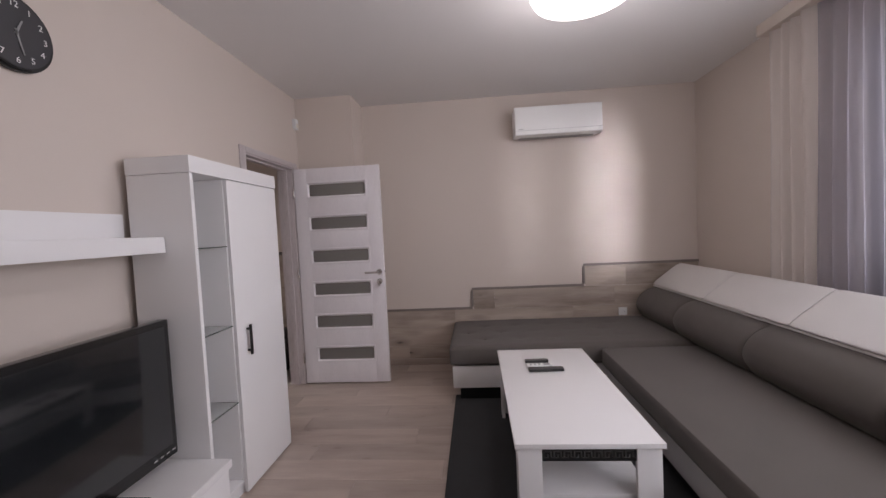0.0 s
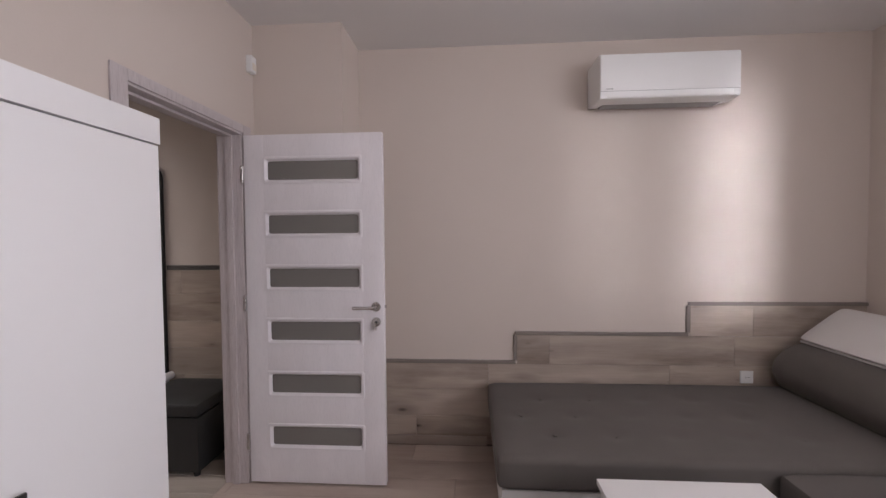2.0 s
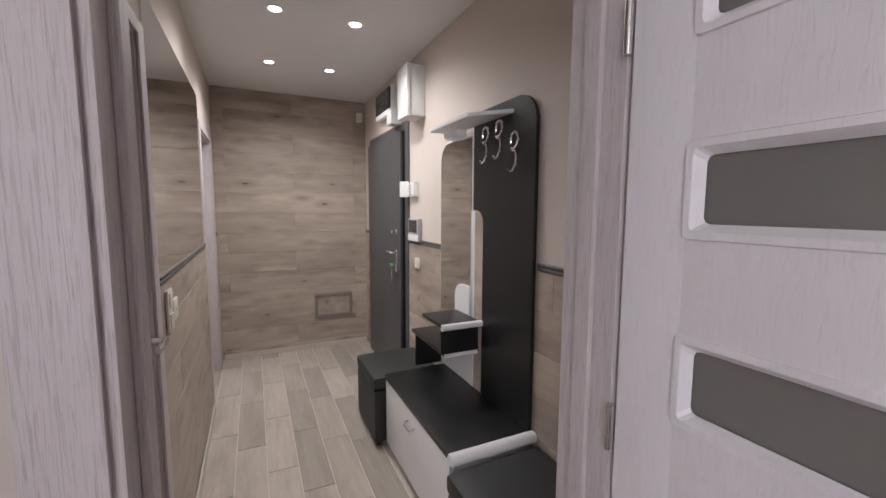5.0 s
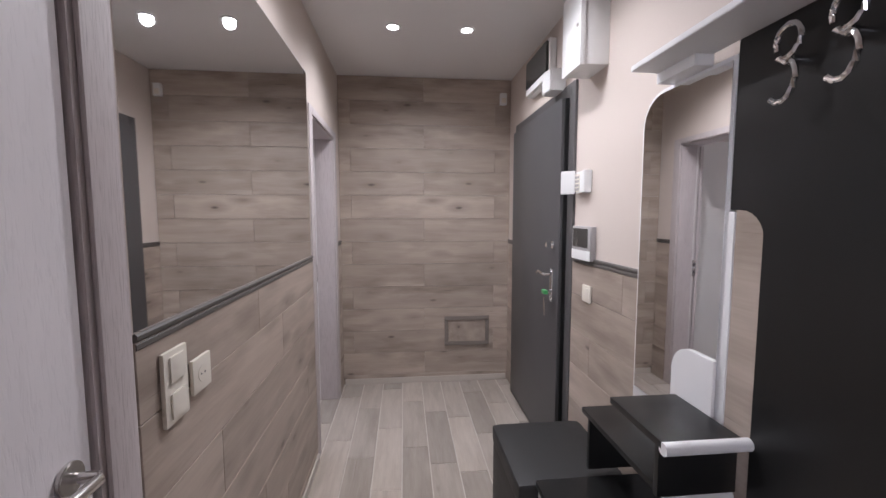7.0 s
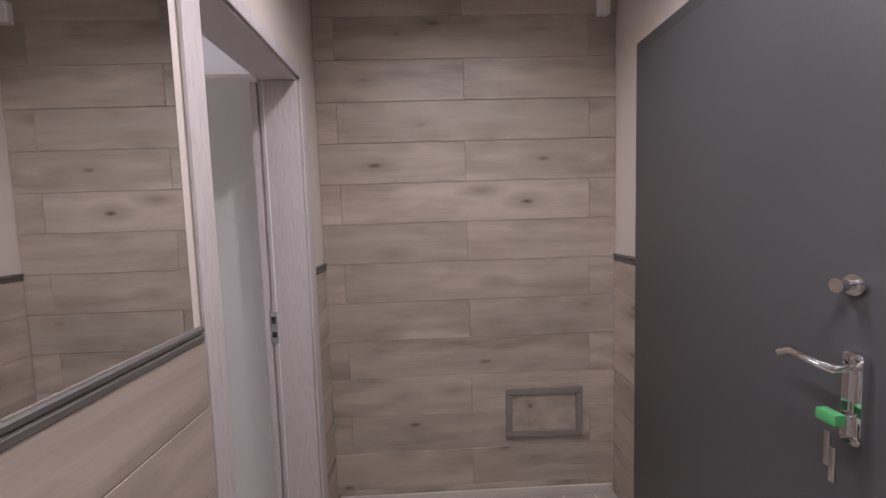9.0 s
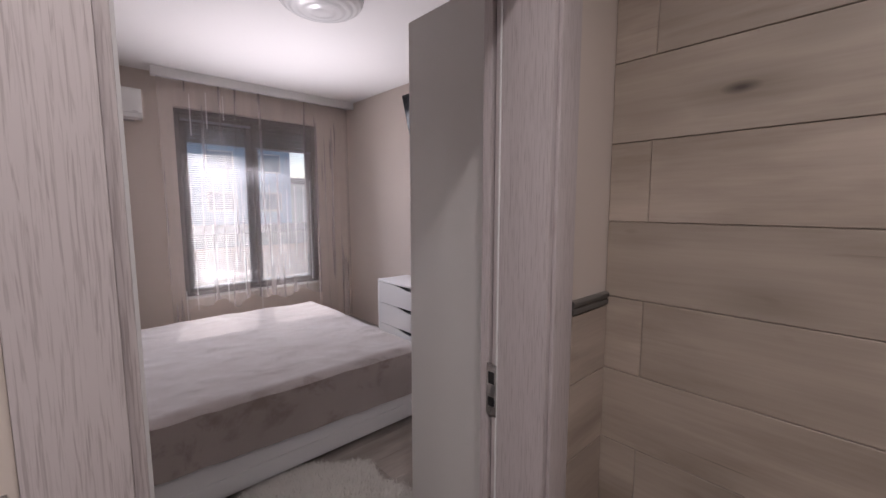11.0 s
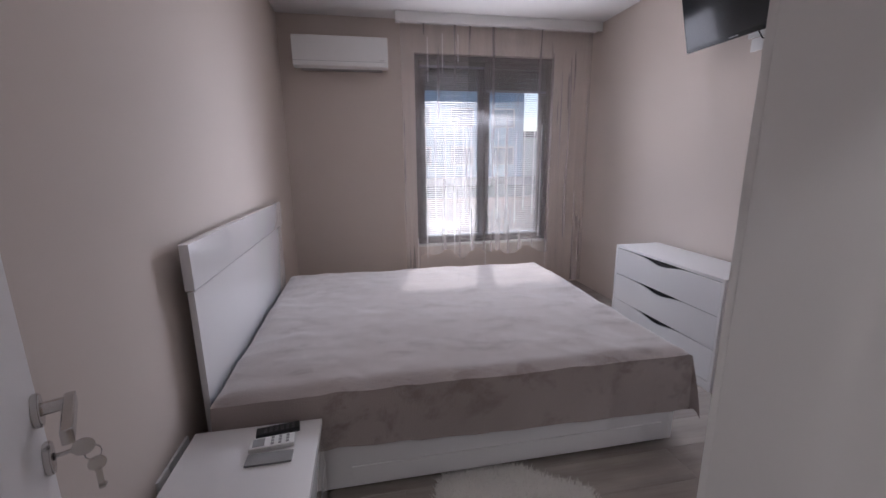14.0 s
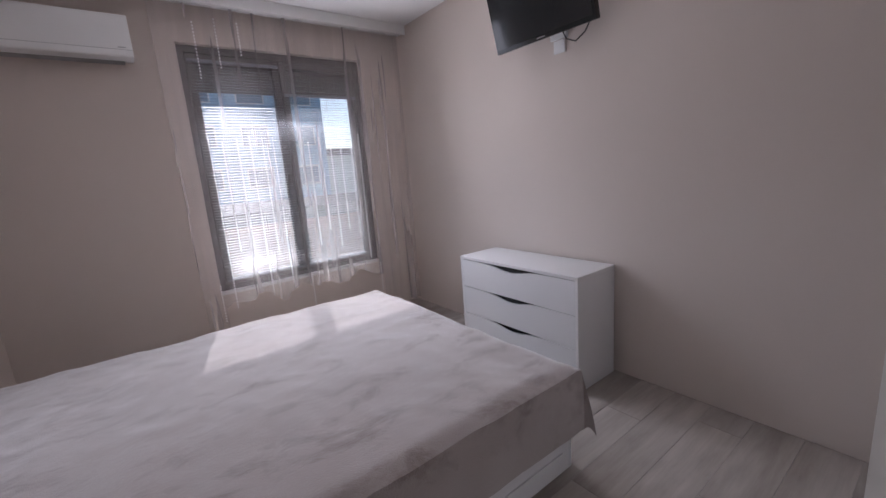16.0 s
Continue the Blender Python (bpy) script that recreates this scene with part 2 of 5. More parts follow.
def veneer(name, light, dark, amount, streak=(70, 70, 5)):
    """White veneer with short dark pores along the upright grain."""
    m, nt, b = material(name)
    pores = noise_fac(nt, coords(nt, streak), 2.0, 3, 0.5, 0.9)
    cloud = noise_fac(nt, coords(nt, (9, 9, 2)), 1.0, 4, 0.6, 0.5)
    mask = ramp(nt, pores, 0.50, 0.68)
    c = mix_colour(nt, ramp(nt, cloud, 0.35, 0.75), light, tuple(x * 0.93 for x in light))
    mul = nt.nodes.new("ShaderNodeMath")
    mul.operation = "MULTIPLY"
    mul.inputs[1].default_value = amount
    nt.links.new(mask, mul.inputs[0])
    nt.links.new(mix_colour(nt, mul.outputs[0], c, dark), b.inputs["Base Color"])
    b.inputs["Roughness"].default_value = 0.48
    inv = nt.nodes.new("ShaderNodeMath")
    inv.operation = "SUBTRACT"
    inv.inputs[0].default_value = 1.0
    nt.links.new(mask, inv.inputs[1])
    bump(nt, b, inv.outputs[0], 0.3, 0.0006)
    return m


DOORWOOD = veneer("white_door_veneer", (0.82, 0.785, 0.805), (0.55, 0.52, 0.54), 0.15, (90, 90, 12))
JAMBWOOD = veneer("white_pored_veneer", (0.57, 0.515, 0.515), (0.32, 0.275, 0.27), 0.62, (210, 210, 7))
FROST = plain("frosted_glass", (0.20, 0.19, 0.175), 0.22, vary=0.05, relief=0.0, coat=0.3)
CLEAR = glassy("clear_glass", (0.92, 0.96, 0.95), 0.0)
EDGE = plain("glass_edge", (0.10, 0.12, 0.11), 0.2)
CHROME = plain("brushed_steel", (0.62, 0.60, 0.58), 0.24, metal=1.0, vary=0.05, relief=0.0)
BRIGHT = plain("chrome", (0.85, 0.85, 0.86), 0.08, metal=1.0, vary=0.02, relief=0.0)
MIRROR = plain("mirror_silver", (0.90, 0.90, 0.90), 0.02, metal=1.0, vary=0.0, relief=0.0)
BLACK = plain("black_laminate", (0.013, 0.013, 0.013), 0.32, vary=0.15, grain=90, relief=0.05)
BLACKCLOTH = plain("black_leatherette", (0.021, 0.021, 0.021), 0.55, vary=0.2, grain=180, relief=0.3)
FABRIC = plain("dark_grey_fabric", (0.108, 0.095, 0.086), 0.95, vary=0.16, grain=260, relief=0.5, spots=5, sheen=0.08)
LEATHER = plain("white_leatherette", (0.70, 0.68, 0.67), 0.42, vary=0.04, grain=240, relief=0.25)
RUG = plain("black_rug", (0.034, 0.035, 0.037), 1.0, vary=0.3, grain=220, relief=0.9, spots=9)
TVBLACK = plain("tv_screen", (0.012, 0.014, 0.016), 0.16, vary=0.1, relief=0.0, coat=0.6)
TVFRAME = plain("tv_frame", (0.012, 0.012, 0.012), 0.2, vary=0.1, relief=0.0)
DARKDOOR = plain("dark_grey_door", (0.075, 0.073, 0.075), 0.42, vary=0.08, grain=150, relief=0.15)
DARKFRAME = plain("dark_grey_frame", (0.095, 0.09, 0.09), 0.4, vary=0.08)
SPREAD = plush("taupe_bedspread", (0.43, 0.37, 0.345), (0.26, 0.205, 0.18))
FUR = plain("white_fur", (0.80, 0.77, 0.72), 1.0, vary=0.12, grain=120, relief=1.0, sheen=0.4)
WINFRAME = plain("dark_window_frame", (0.11, 0.095, 0.095), 0.4, vary=0.1)
SLAT = plain("blind_slat", (0.24, 0.26, 0.29), 0.4, vary=0.03, relief=0.0)
SHEER = sheer("sheer_curtain", (0.94, 0.88, 0.87), 0.69, 0.84, (9, 1, 0.35))
SHEER2 = sheer("pale_sheer_curtain", (0.80, 0.75, 0.72), 0.30, 0.44, (1, 5, 0.3))
BEAD = sheer("clear_beads", (0.95, 0.95, 0.96), 0.0, 0.1, (1, 1, 1))
VOILE = sheer("grey_voile", (0.42, 0.40, 0.45), 0.28, 0.46, (1, 6, 0.3))
GREENKEY = plain("green_key_cap", (0.08, 0.35, 0.12), 0.4, relief=0.0)
GREYPL = plain("grey_plastic", (0.30, 0.30, 0.30), 0.4, relief=0.0)
SILVER = plain("silver_plastic", (0.42, 0.40, 0.40), 0.35, vary=0.03, relief=0.0)
SCREEN = plain("dark_screen", (0.05, 0.05, 0.048), 0.15, relief=0.0)
GLOW = emitting("lamp_diffuser", (1.0, 0.93, 0.88), 3.0)
SPOTGLOW = emitting("spot_bulb", (1.0, 0.95, 0.86), 30.0)
OPAL = plain("opal_glass", (0.80, 0.80, 0.80), 0.25, vary=0.02, relief=0.0)

# ---- building helpers ----
WORLD = {}


def thing(name, base, label, category, group="", kind=""):
    """An Empty at the base of a thing, to carry its parts."""
    ob = new(name)
    ob.location = base
    ob.empty_display_size = 0.1
    WORLD[ob.name] = Matrix.Translation(base)
    return tagged(ob, label, category, group, kind)


def finish(bm, name, mat, smooth):
    me = bpy.data.meshes.new(name)
    bm.normal_update()
    bm.to_mesh(me)
    bm.free()
    me.materials.append(mat)
    if smooth:
        me.polygons.foreach_set("use_smooth", [True] * len(me.polygons))
        me.set_sharp_from_angle(angle=radians(38))
    return me


def part(name, bm, mat, parent, label="", smooth=True):
    """One mesh, in world places, under a thing or under a part."""
    ob = new(name, finish(bm, name, mat, smooth))
    ob.parent = parent
    ob.matrix_parent_inverse = WORLD.get(parent.name, Matrix()).inverted()
    if label:
        ob["label"] = label
    return ob


def single(name, bm, mat, label, category, group="", kind="", smooth=True):
    """A thing of one mesh."""
    ob = new(name, finish(bm, name, mat, smooth))
    return tagged(ob, label, category, group, kind)


def box(x0, x1, y0, y1, z0, z1, bev=0.0, seg=2, bm=None):
    own = bmesh.new()
    bmesh.ops.create_cube(own, size=1.0)
    for v in own.verts:
        v.co = Vector((x0 + (v.co.x + 0.5) * (x1 - x0), y0 + (v.co.y + 0.5) * (y1 - y0), z0 + (v.co.z + 0.5) * (z1 - z0)))
    if bev:
        bmesh.ops.bevel(own, geom=own.edges[:], offset=bev, segments=seg, affect="EDGES", profile=0.7)
    return join(bm, own)


def join(bm, own, m=None):
    if m is not None:
        bmesh.ops.transform(own, matrix=m, verts=own.verts)
    if bm is None:
        return own
    me = bpy.data.meshes.new("tmp")
    own.to_mesh(me)
    own.free()
    bm.from_mesh(me)
    bpy.data.meshes.remove(me)
    return bm


def cyl(a, b, r, r2=None, seg=20, bm=None, bev=0.0):
    """A rod from a to b."""
    a, b = Vector(a), Vector(b)
    own = bmesh.new()
    bmesh.ops.create_cone(own, cap_ends=True, segments=seg, radius1=r, radius2=r if r2 is None else r2, depth=(b - a).length)
    if bev:
        bmesh.ops.bevel(own, geom=[e for e in own.edges if len(e.link_faces) == 2 and any(len(f.verts) > 4 for f in e.link_faces)], offset=bev, segments=2, affect="EDGES")
    turn = (b - a).to_track_quat("Z", "Y").to_matrix().to_4x4()
    return join(bm, own, Matrix.Translation((a + b) / 2) @ turn)


def tube(points, r, seg=10, bm=None, sharp=False):
    """A round bar along a line of points."""
    own = bmesh.new()
    pts = [Vector(p) for p in points]
    rings = []
    up = Vector((0.13, 0.29, 0.95)).normalized()
    for i, p in enumerate(pts):
        d = (pts[min(i + 1, len(pts) - 1)] - pts[max(i - 1, 0)]).normalized()
        s = d.cross(up).normalized()
        u = s.cross(d)
        rings.append([own.verts.new(p + r * (math.cos(k * math.tau / seg) * s + math.sin(k * math.tau / seg) * u)) for k in range(seg)])
    for a, b in zip(rings, rings[1:]):
        for k in range(seg):
            own.faces.new((a[k], a[(k + 1) % seg], b[(k + 1) % seg], b[k]))
    own.faces.new(rings[0][::-1]), own.faces.new(rings[-1])
    bmesh.ops.recalc_face_normals(own, faces=own.faces)
    return join(bm, own)


def prism(outline, axis, lo, hi, bev=0.0, seg=2, bm=None):
    """A flat outline (two coordinates a point) drawn out along an axis from lo to hi."""
    own = bmesh.new()
    k = "xyz".index(axis)

    def put(p, w):
        c = list(p)
        c.insert(k, w)
        return own.verts.new(c)
    a, b = [put(p, lo) for p in outline], [put(p, hi) for p in outline]
    n = len(outline)
    for i in range(n):
        own.faces.new((a[i], a[(i + 1) % n], b[(i + 1) % n], b[i]))
    own.faces.new(a[::-1]), own.faces.new(b)
    bmesh.ops.recalc_face_normals(own, faces=own.faces)
    if bev:
        bmesh.ops.bevel(own, geom=own.edges[:], offset=bev, segments=seg, affect="EDGES")
    return join(bm, own)


def arc(cx, cy, r, a0, a1, n=8):
    return [(cx + r * math.cos(radians(a0 + (a1 - a0) * i / n)), cy + r * math.sin(radians(a0 + (a1 - a0) * i / n))) for i in range(n + 1)]


def disc(centre, axis, r, thick, seg=32, bev=0.0, bm=None):
    c, d = Vector(centre), Vector(axis).normalized()
    return cyl(c, c + d * thick, r, seg=seg, bm=bm, bev=bev)


PIECES = {}


def piece_mesh(length, width, thick, mat, chamfer):
    key = (round(length, 3), round(width, 3), mat.name)
    if key not in PIECES:
        l, w, c = length / 2, width / 2, chamfer
        vs = [(-l, -w, 0), (l, -w, 0), (l, w, 0), (-l, w, 0)]
        vs += [(x, y, thick - c) for x, y, _ in vs[:4]]
        vs += [(-l + c, -w + c, thick), (l - c, -w + c, thick), (l - c, w - c, thick), (-l + c, w - c, thick)]
        fs = [(8, 9, 10, 11)] + [(i, (i + 1) % 4, 4 + (i + 1) % 4, 4 + i) for i in range(4)] + [(4 + i, 4 + (i + 1) % 4, 8 + (i + 1) % 4, 8 + i) for i in range(4)]
        me = bpy.data.meshes.new("board")
        me.from_pydata(vs, [], fs)
        me.materials.append(mat)
        PIECES[key] = me
    return PIECES[key]


def lay(name, parent, frame_m, u_range, rows, length, starts, gap, thick, mat, chamfer=0.0012, trim_of=None, butt=None):
    """Boards in rows on a plane: frame_m gives the plane (x along, y across, z out of it); starts shifts each row's joints."""
    for i, (v0, v1) in enumerate(rows):
        lo, hi = trim_of(i) if trim_of else u_range
        u = lo - ((lo - starts[i % len(starts)]) % length)
        while u < hi:
            a, b = max(u, lo), min(u + length, hi)
            if b - a > 0.012:
                ob = new(name, piece_mesh(b - a - (gap if butt is None else butt), v1 - v0 - gap, thick, mat, chamfer))
                ob.parent = parent
                ob.matrix_basis = frame_m @ Matrix.Translation(((a + b) / 2, (v0 + v1) / 2, 0))
            u += length


def axes(origin, u, v):
    u, v = Vector(u), Vector(v)
    m = Matrix((u, v, u.cross(v))).transposed().to_4x4()
    return Matrix.Translation(origin) @ m

# ---- structure: rooms ----
LX0, LX1, LY0, LY1, LZ = -1.812, 1.99, -1.30, 4.49, 2.68     # living room
HX0, HX1, HY0, HY1, HZ = -5.575, -1.952, 3.05, 4.475, 2.56   # hall
BX0, BX1, BY0, BY1, BZ = -7.19, -4.10, -1.20, 2.90, 2.70    # bedroom


def wall(name, label, x0, x1, y0, y1, z0, z1, holes=(), along="x", mat=None):
    """A wall with openings (start, end, sill, head) cut through it, along x or y."""
    bm = bmesh.new()
    cuts = sorted(holes)
    at = x0 if along == "x" else y0
    end = x1 if along == "x" else y1

    def slab(a, b, lo, hi):
        if b - a > 1e-4 and hi - lo > 1e-4:
            box(a, b, y0, y1, lo, hi, bm=bm) if along == "x" else box(x0, x1, a, b, lo, hi, bm=bm)
    for a, b, sill, head in cuts:
        slab(at, a, z0, z1)
        slab(a, b, z0, sill)
        slab(a, b, head, z1)
        at = b
    slab(at, end, z0, z1)
    bmesh.ops.remove_doubles(bm, verts=bm.verts, dist=1e-5)
    return single(name, bm, mat or PAINT, label, "wall", kind="structure", smooth=False)


LDOOR = (3.215, 3.995)       # living-room door, along y
BDOOR = (-5.315, -4.585)     # bedroom door, along x
SDOOR = (-2.905, -2.175)       # shut door in the hall, along x
EDOOR = (-5.30, -4.28)       # entrance door, along x
LWIN = (-0.56, 2.84, 0.86, 2.40)
BWIN = (-6.80, -5.34, 0.50, 2.41)

wall_far = wall("wall_living_far", "beige painted living room wall above grey planks", LX0 - 0.14, LX1 + 0.25, LY1, LY1 + 0.12, 0, LZ)
wall("wall_living_window", "beige painted wall with a curtained window", LX1, LX1 + 0.25, LY0, LY1, 0, LZ, [LWIN], "y")
wall("wall_living_back", "plain beige painted wall", LX0 - 0.14, LX1 + 0.25, LY0 - 0.12, LY0, 0, LZ)
wall("wall_living_door", "beige painted wall with a white doorway", LX0 - 0.14, LX0, LY0, LY1, 0, LZ, [(*LDOOR, 0, 2.02)], "y")
bm = box(LX0, -1.27, 4.125, LY1, 0, LZ)
single("wall_pillar", bm, PAINT, "beige painted pillar in the corner behind the door", "wall", kind="structure", smooth=False)

wall_hall_left = wall("wall_hall_mirror", "beige hall wall with plank wainscot and mirror", HX0, HX1, BY1, HY0, 0, LZ, [(*BDOOR, 0, 2.02), (*SDOOR, 0, 2.02)])
wall_hall_right = wall("wall_hall_entrance", "cream hall wall with plank wainscot and entrance door", HX0, HX1, HY1, HY1 + 0.25, 0, LZ, [(*EDOOR, 0, 2.09)])
wall_hall_end = wall("wall_hall_end", "hall end wall clad in grey oak planks", HX0 - 0.12, HX0, BY1, HY1 + 0.25, 0, LZ)
wall("wall_bed_window", "beige bedroom wall with a wide window", BX0 - 0.12, BX1 + 0.12, BY0 - 0.25, BY0, 0, BZ, [BWIN])
wall("wall_bed_head", "beige bedroom wall behind the headboard", BX1, BX1 + 0.12, BY0, BY1, 0, BZ)
wall("wall_bed_tv", "beige bedroom wall with a small television", BX0 - 0.12, BX0, BY0, BY1, 0, BZ)
wall("wall_bed_wardrobe", "beige bedroom wall behind the wardrobe", BX0 - 0.12, HX0 - 0.12, BY1, BY1 + 0.12, 0, BZ)
wall("wall_bath", "plain wall closing the room behind the shut door", -3.0, -1.952, 2.40, 2.45, 0, LZ)

single("ceiling_living", box(LX0 - 0.14, LX1 + 0.25, LY0 - 0.12, LY1 + 0.12, LZ, LZ + 0.1), CEIL, "white painted living room ceiling", "ceiling", kind="structure", smooth=False)
single("ceiling_hall", box(HX0, HX1, HY0, HY1, HZ, HZ + 0.11), CEIL, "white suspended hall ceiling with spotlights", "ceiling", kind="structure", smooth=False)
single("ceiling_bedroom", box(BX0 - 0.12, BX1 + 0.12, BY0 - 0.25, BY1, BZ, BZ + 0.1), CEIL, "white painted bedroom ceiling", "ceiling", kind="structure", smooth=False)
single("ceiling_bath", box(-3.0, -1.952, 2.40, BY1, LZ, LZ + 0.1), CEIL, "plain ceiling behind the shut door", "ceiling", kind="structure", smooth=False)

floor_liv = single("floor_living", box(LX0 - 0.14, LX1 + 0.25, LY0 - 0.12, LY1 + 0.12, -0.12, -0.009), JOINT, "tan oak laminate floor", "floor", kind="structure", smooth=False)
floor_hall = single("floor_hall", box(HX0 - 0.12, HX1, BY1, HY1 + 0.25, -0.12, -0.003), GROUT, "wood-look tile floor with pale grout", "floor", kind="structure", smooth=False)
floor_bed = single("floor_bedroom", box(BX0 - 0.12, BX1 + 0.12, BY0 - 0.25, BY1, -0.12, -0.009), JOINT, "pale grey laminate floor", "floor", kind="structure", smooth=False)

# skirting
def strip(name, label, x0, x1, y0, y1, z0, z1, mat, bev=0.003):
    return single(name, box(x0, x1, y0, y1, z0, z1, bev), mat, label, "trim", kind="structure")


strip("baseboard_hall_end", "pale tile skirting along the plank wall", HX0 + 0.012, HX0 + 0.022, HY0 + 0.02, HY1 - 0.02, 0.0, 0.05, SKIRT)
strip("baseboard_hall_left", "pale tile skirting", -4.49, -2.99, HY0 + 0.012, HY0 + 0.022, 0.0, 0.05, SKIRT)
strip("baseboard_hall_right", "pale tile skirting", -4.19, -1.98, HY1 - 0.022, HY1 - 0.012, 0.0, 0.05, SKIRT)
strip("baseboard_living_far", "tan laminate skirting below the planks", -1.26, -0.42, LY1 - 0.028, LY1 - 0.012, 0.0, 0.06, FLOOR_LIV)

# dado rails and steps of trim
DZ = 1.222
def dado(name, label, x0, x1, y, out, z):
    """A dark rail with two rounded ridges, along x on a wall whose face is at y."""
    prof = [(0.0, -0.022), (0.010, -0.022), (0.014, -0.019), (0.014, -0.009), (0.0095, -0.006), (0.0095, -0.003), (0.016, 0.000), (0.017, 0.008), (0.012, 0.012), (0.0, 0.012)]
    bm = prism([(y + out * d * 0.75, z + h) for d, h in prof], "x", x0, x1)
    return single(name, bm, TRIM, label, "trim", kind="structure", smooth=False)


dado("trim_dado_hall_left", "dark grey moulded dado rail below the mirror", -4.505, -2.988, HY0, 1, 1.203)
dado("trim_dado_hall_corner", "dark grey moulded dado rail by the door", HX0 + 0.008, -5.395, HY0, 1, DZ)
dado("trim_dado_hall_right", "dark grey moulded dado rail", -4.235, -3.605, HY1, -1, DZ)
dado("trim_dado_hall_right_end", "dark grey moulded dado rail beside the hall stand", -2.655, HX1, HY1, -1, DZ)
dado("trim_dado_hall_right_corner", "dark grey moulded dado rail by the entrance", HX0 + 0.008, -5.354, HY1, -1, DZ)
STEPS = [(-1.27, -0.225, 0.57), (-0.225, 0.893, 0.766), (0.893, LX1, 0.967)]
for n, (a, b, z) in enumerate(STEPS):
    strip("trim_dado_living", "grey trim along the stepped planks", a, b, LY1 - 0.018, LY1 + 0.001, z - 0.012, z + 0.012, TRIM_PALE, 0.003)
    if n:
        z_low = STEPS[n - 1][2]
        strip("trim_step_living", "grey upright trim at a step of the planks", a - 0.012, a + 0.012, LY1 - 0.018, LY1 + 0.001, z_low + 0.0125, z - 0.0125, TRIM_PALE, 0.003)


# ---- door linings ----
def lining(name, label, x0, x1, y0, y1, along, head, mat, casing=0.075, lap=0.012, sides=(True, True), stop=True):
    """Jambs, head and casings round an opening that goes through a wall."""
    t = 0.035
    ob = thing(name, ((x0 + x1) / 2, (y0 + y1) / 2, 0), label, "door frame", kind="structure")
    a0, a1 = (x0, x1) if along == "x" else (y0, y1)     # along the wall
    d0, d1 = (y0, y1) if along == "x" else (x0, x1)     # through the wall

    def b(p0, p1, q0, q1, z0, z1, bev=0.004):
        return box(p0, p1, q0, q1, z0, z1, bev) if along == "x" else box(q0, q1, p0, p1, z0, z1, bev)
    part("jamb", b(a0 - t + 0.02, a0 + 0.02, d0 - 0.001, d1 + 0.001, 0, head), mat, ob)
    part("jamb", b(a1 - 0.02, a1 + t - 0.02, d0 - 0.001, d1 + 0.001, 0, head), mat, ob)
    part("head", b(a0 - t + 0.02, a1 + t - 0.02, d0 - 0.001, d1 + 0.001, head, head + t), mat, ob)
    if stop:
        m = (d0 + d1) / 2
        for lo, hi in ((a0 + 0.0205, a0 + 0.033), (a1 - 0.033, a1 - 0.0205)):
            part("stop", b(lo, hi, m - 0.02, m + 0.02, 0, head - 0.001, 0.003), mat, ob)
        part("stop", b(a0 + 0.034, a1 - 0.034, m - 0.02, m + 0.02, head - 0.013, head - 0.0005, 0.003), mat, ob)
    for use, lo, hi in ((sides[0], d0 - lap, d0 - 0.0015), (sides[1], d1 + 0.0015, d1 + lap)):
        if use:
            part("casing", b(a0 + 0.008 - casing, a0 + 0.008, lo, hi, 0, head + 0.012 + casing - 0.03, 0.006), mat, ob)
            part("casing", b(a1 - 0.008, a1 - 0.008 + casing, lo, hi, 0, head + 0.012 + casing - 0.03, 0.006), mat, ob)
            part("casing", b(a0 + 0.0085, a1 - 0.0085, lo, hi, head + 0.010, head + 0.012 + casing - 0.03, 0.006), mat, ob)
    return ob


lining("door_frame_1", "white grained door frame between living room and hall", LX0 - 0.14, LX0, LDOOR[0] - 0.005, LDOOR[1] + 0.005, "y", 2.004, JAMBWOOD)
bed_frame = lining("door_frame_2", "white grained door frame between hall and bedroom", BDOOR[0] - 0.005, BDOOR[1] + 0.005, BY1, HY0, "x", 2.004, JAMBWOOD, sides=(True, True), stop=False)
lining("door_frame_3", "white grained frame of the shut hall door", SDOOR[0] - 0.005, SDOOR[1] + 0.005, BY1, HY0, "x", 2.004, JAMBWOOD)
# pale rubber seals along the bedroom frame's rebate
for x in (BDOOR[0] + 0.0155, BDOOR[1] - 0.0155):
    part("seal", box(x - 0.002, x + 0.002, 2.9125, 2.9165, 0.01, 2.0, 0.001), PLASTIC, bed_frame, "pale rubber seal")
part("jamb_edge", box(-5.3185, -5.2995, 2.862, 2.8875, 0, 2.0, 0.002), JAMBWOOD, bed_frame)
# strike plate in the bedroom door's jamb
sp = part("strike_plate", box(-5.302, -5.2965, 2.884, 2.916, 0.932, 1.066, 0.001), CHROME, bed_frame, "steel strike plate")
for z0, z1 in ((1.015, 1.045), (0.957, 0.98)):
    part("latch_hole", box(-5.2975, -5.2955, 2.891, 2.909, z0, z1), BLACK, sp)


def lever(parent, at, out, along, key=False, mat=CHROME, key_mat=None):
    """A door handle: rose, neck and lever; below it a lock rose, with keys if wanted. Axes in plan."""
    p, o, a = Vector(at), Vector(out), Vector(along)
    h = part("handle", disc(p, o, 0.026, 0.009, bev=0.002), mat, parent, "brushed steel lever handle")
    part("lever", tube([p + o * 0.009, p + o * 0.045, p + o * 0.052 + a * 0.008, p + o * 0.052 + a * 0.12], 0.0095), mat, h)
    q = p - Vector((0, 0, 0.085))
    rose = part("lock_rose", disc(q, o, 0.026, 0.009, bev=0.002), mat, parent)
    part("key_hole", disc(q + o * 0.009, o, 0.006, 0.002, 12), BLACK, rose)
    return h, rose


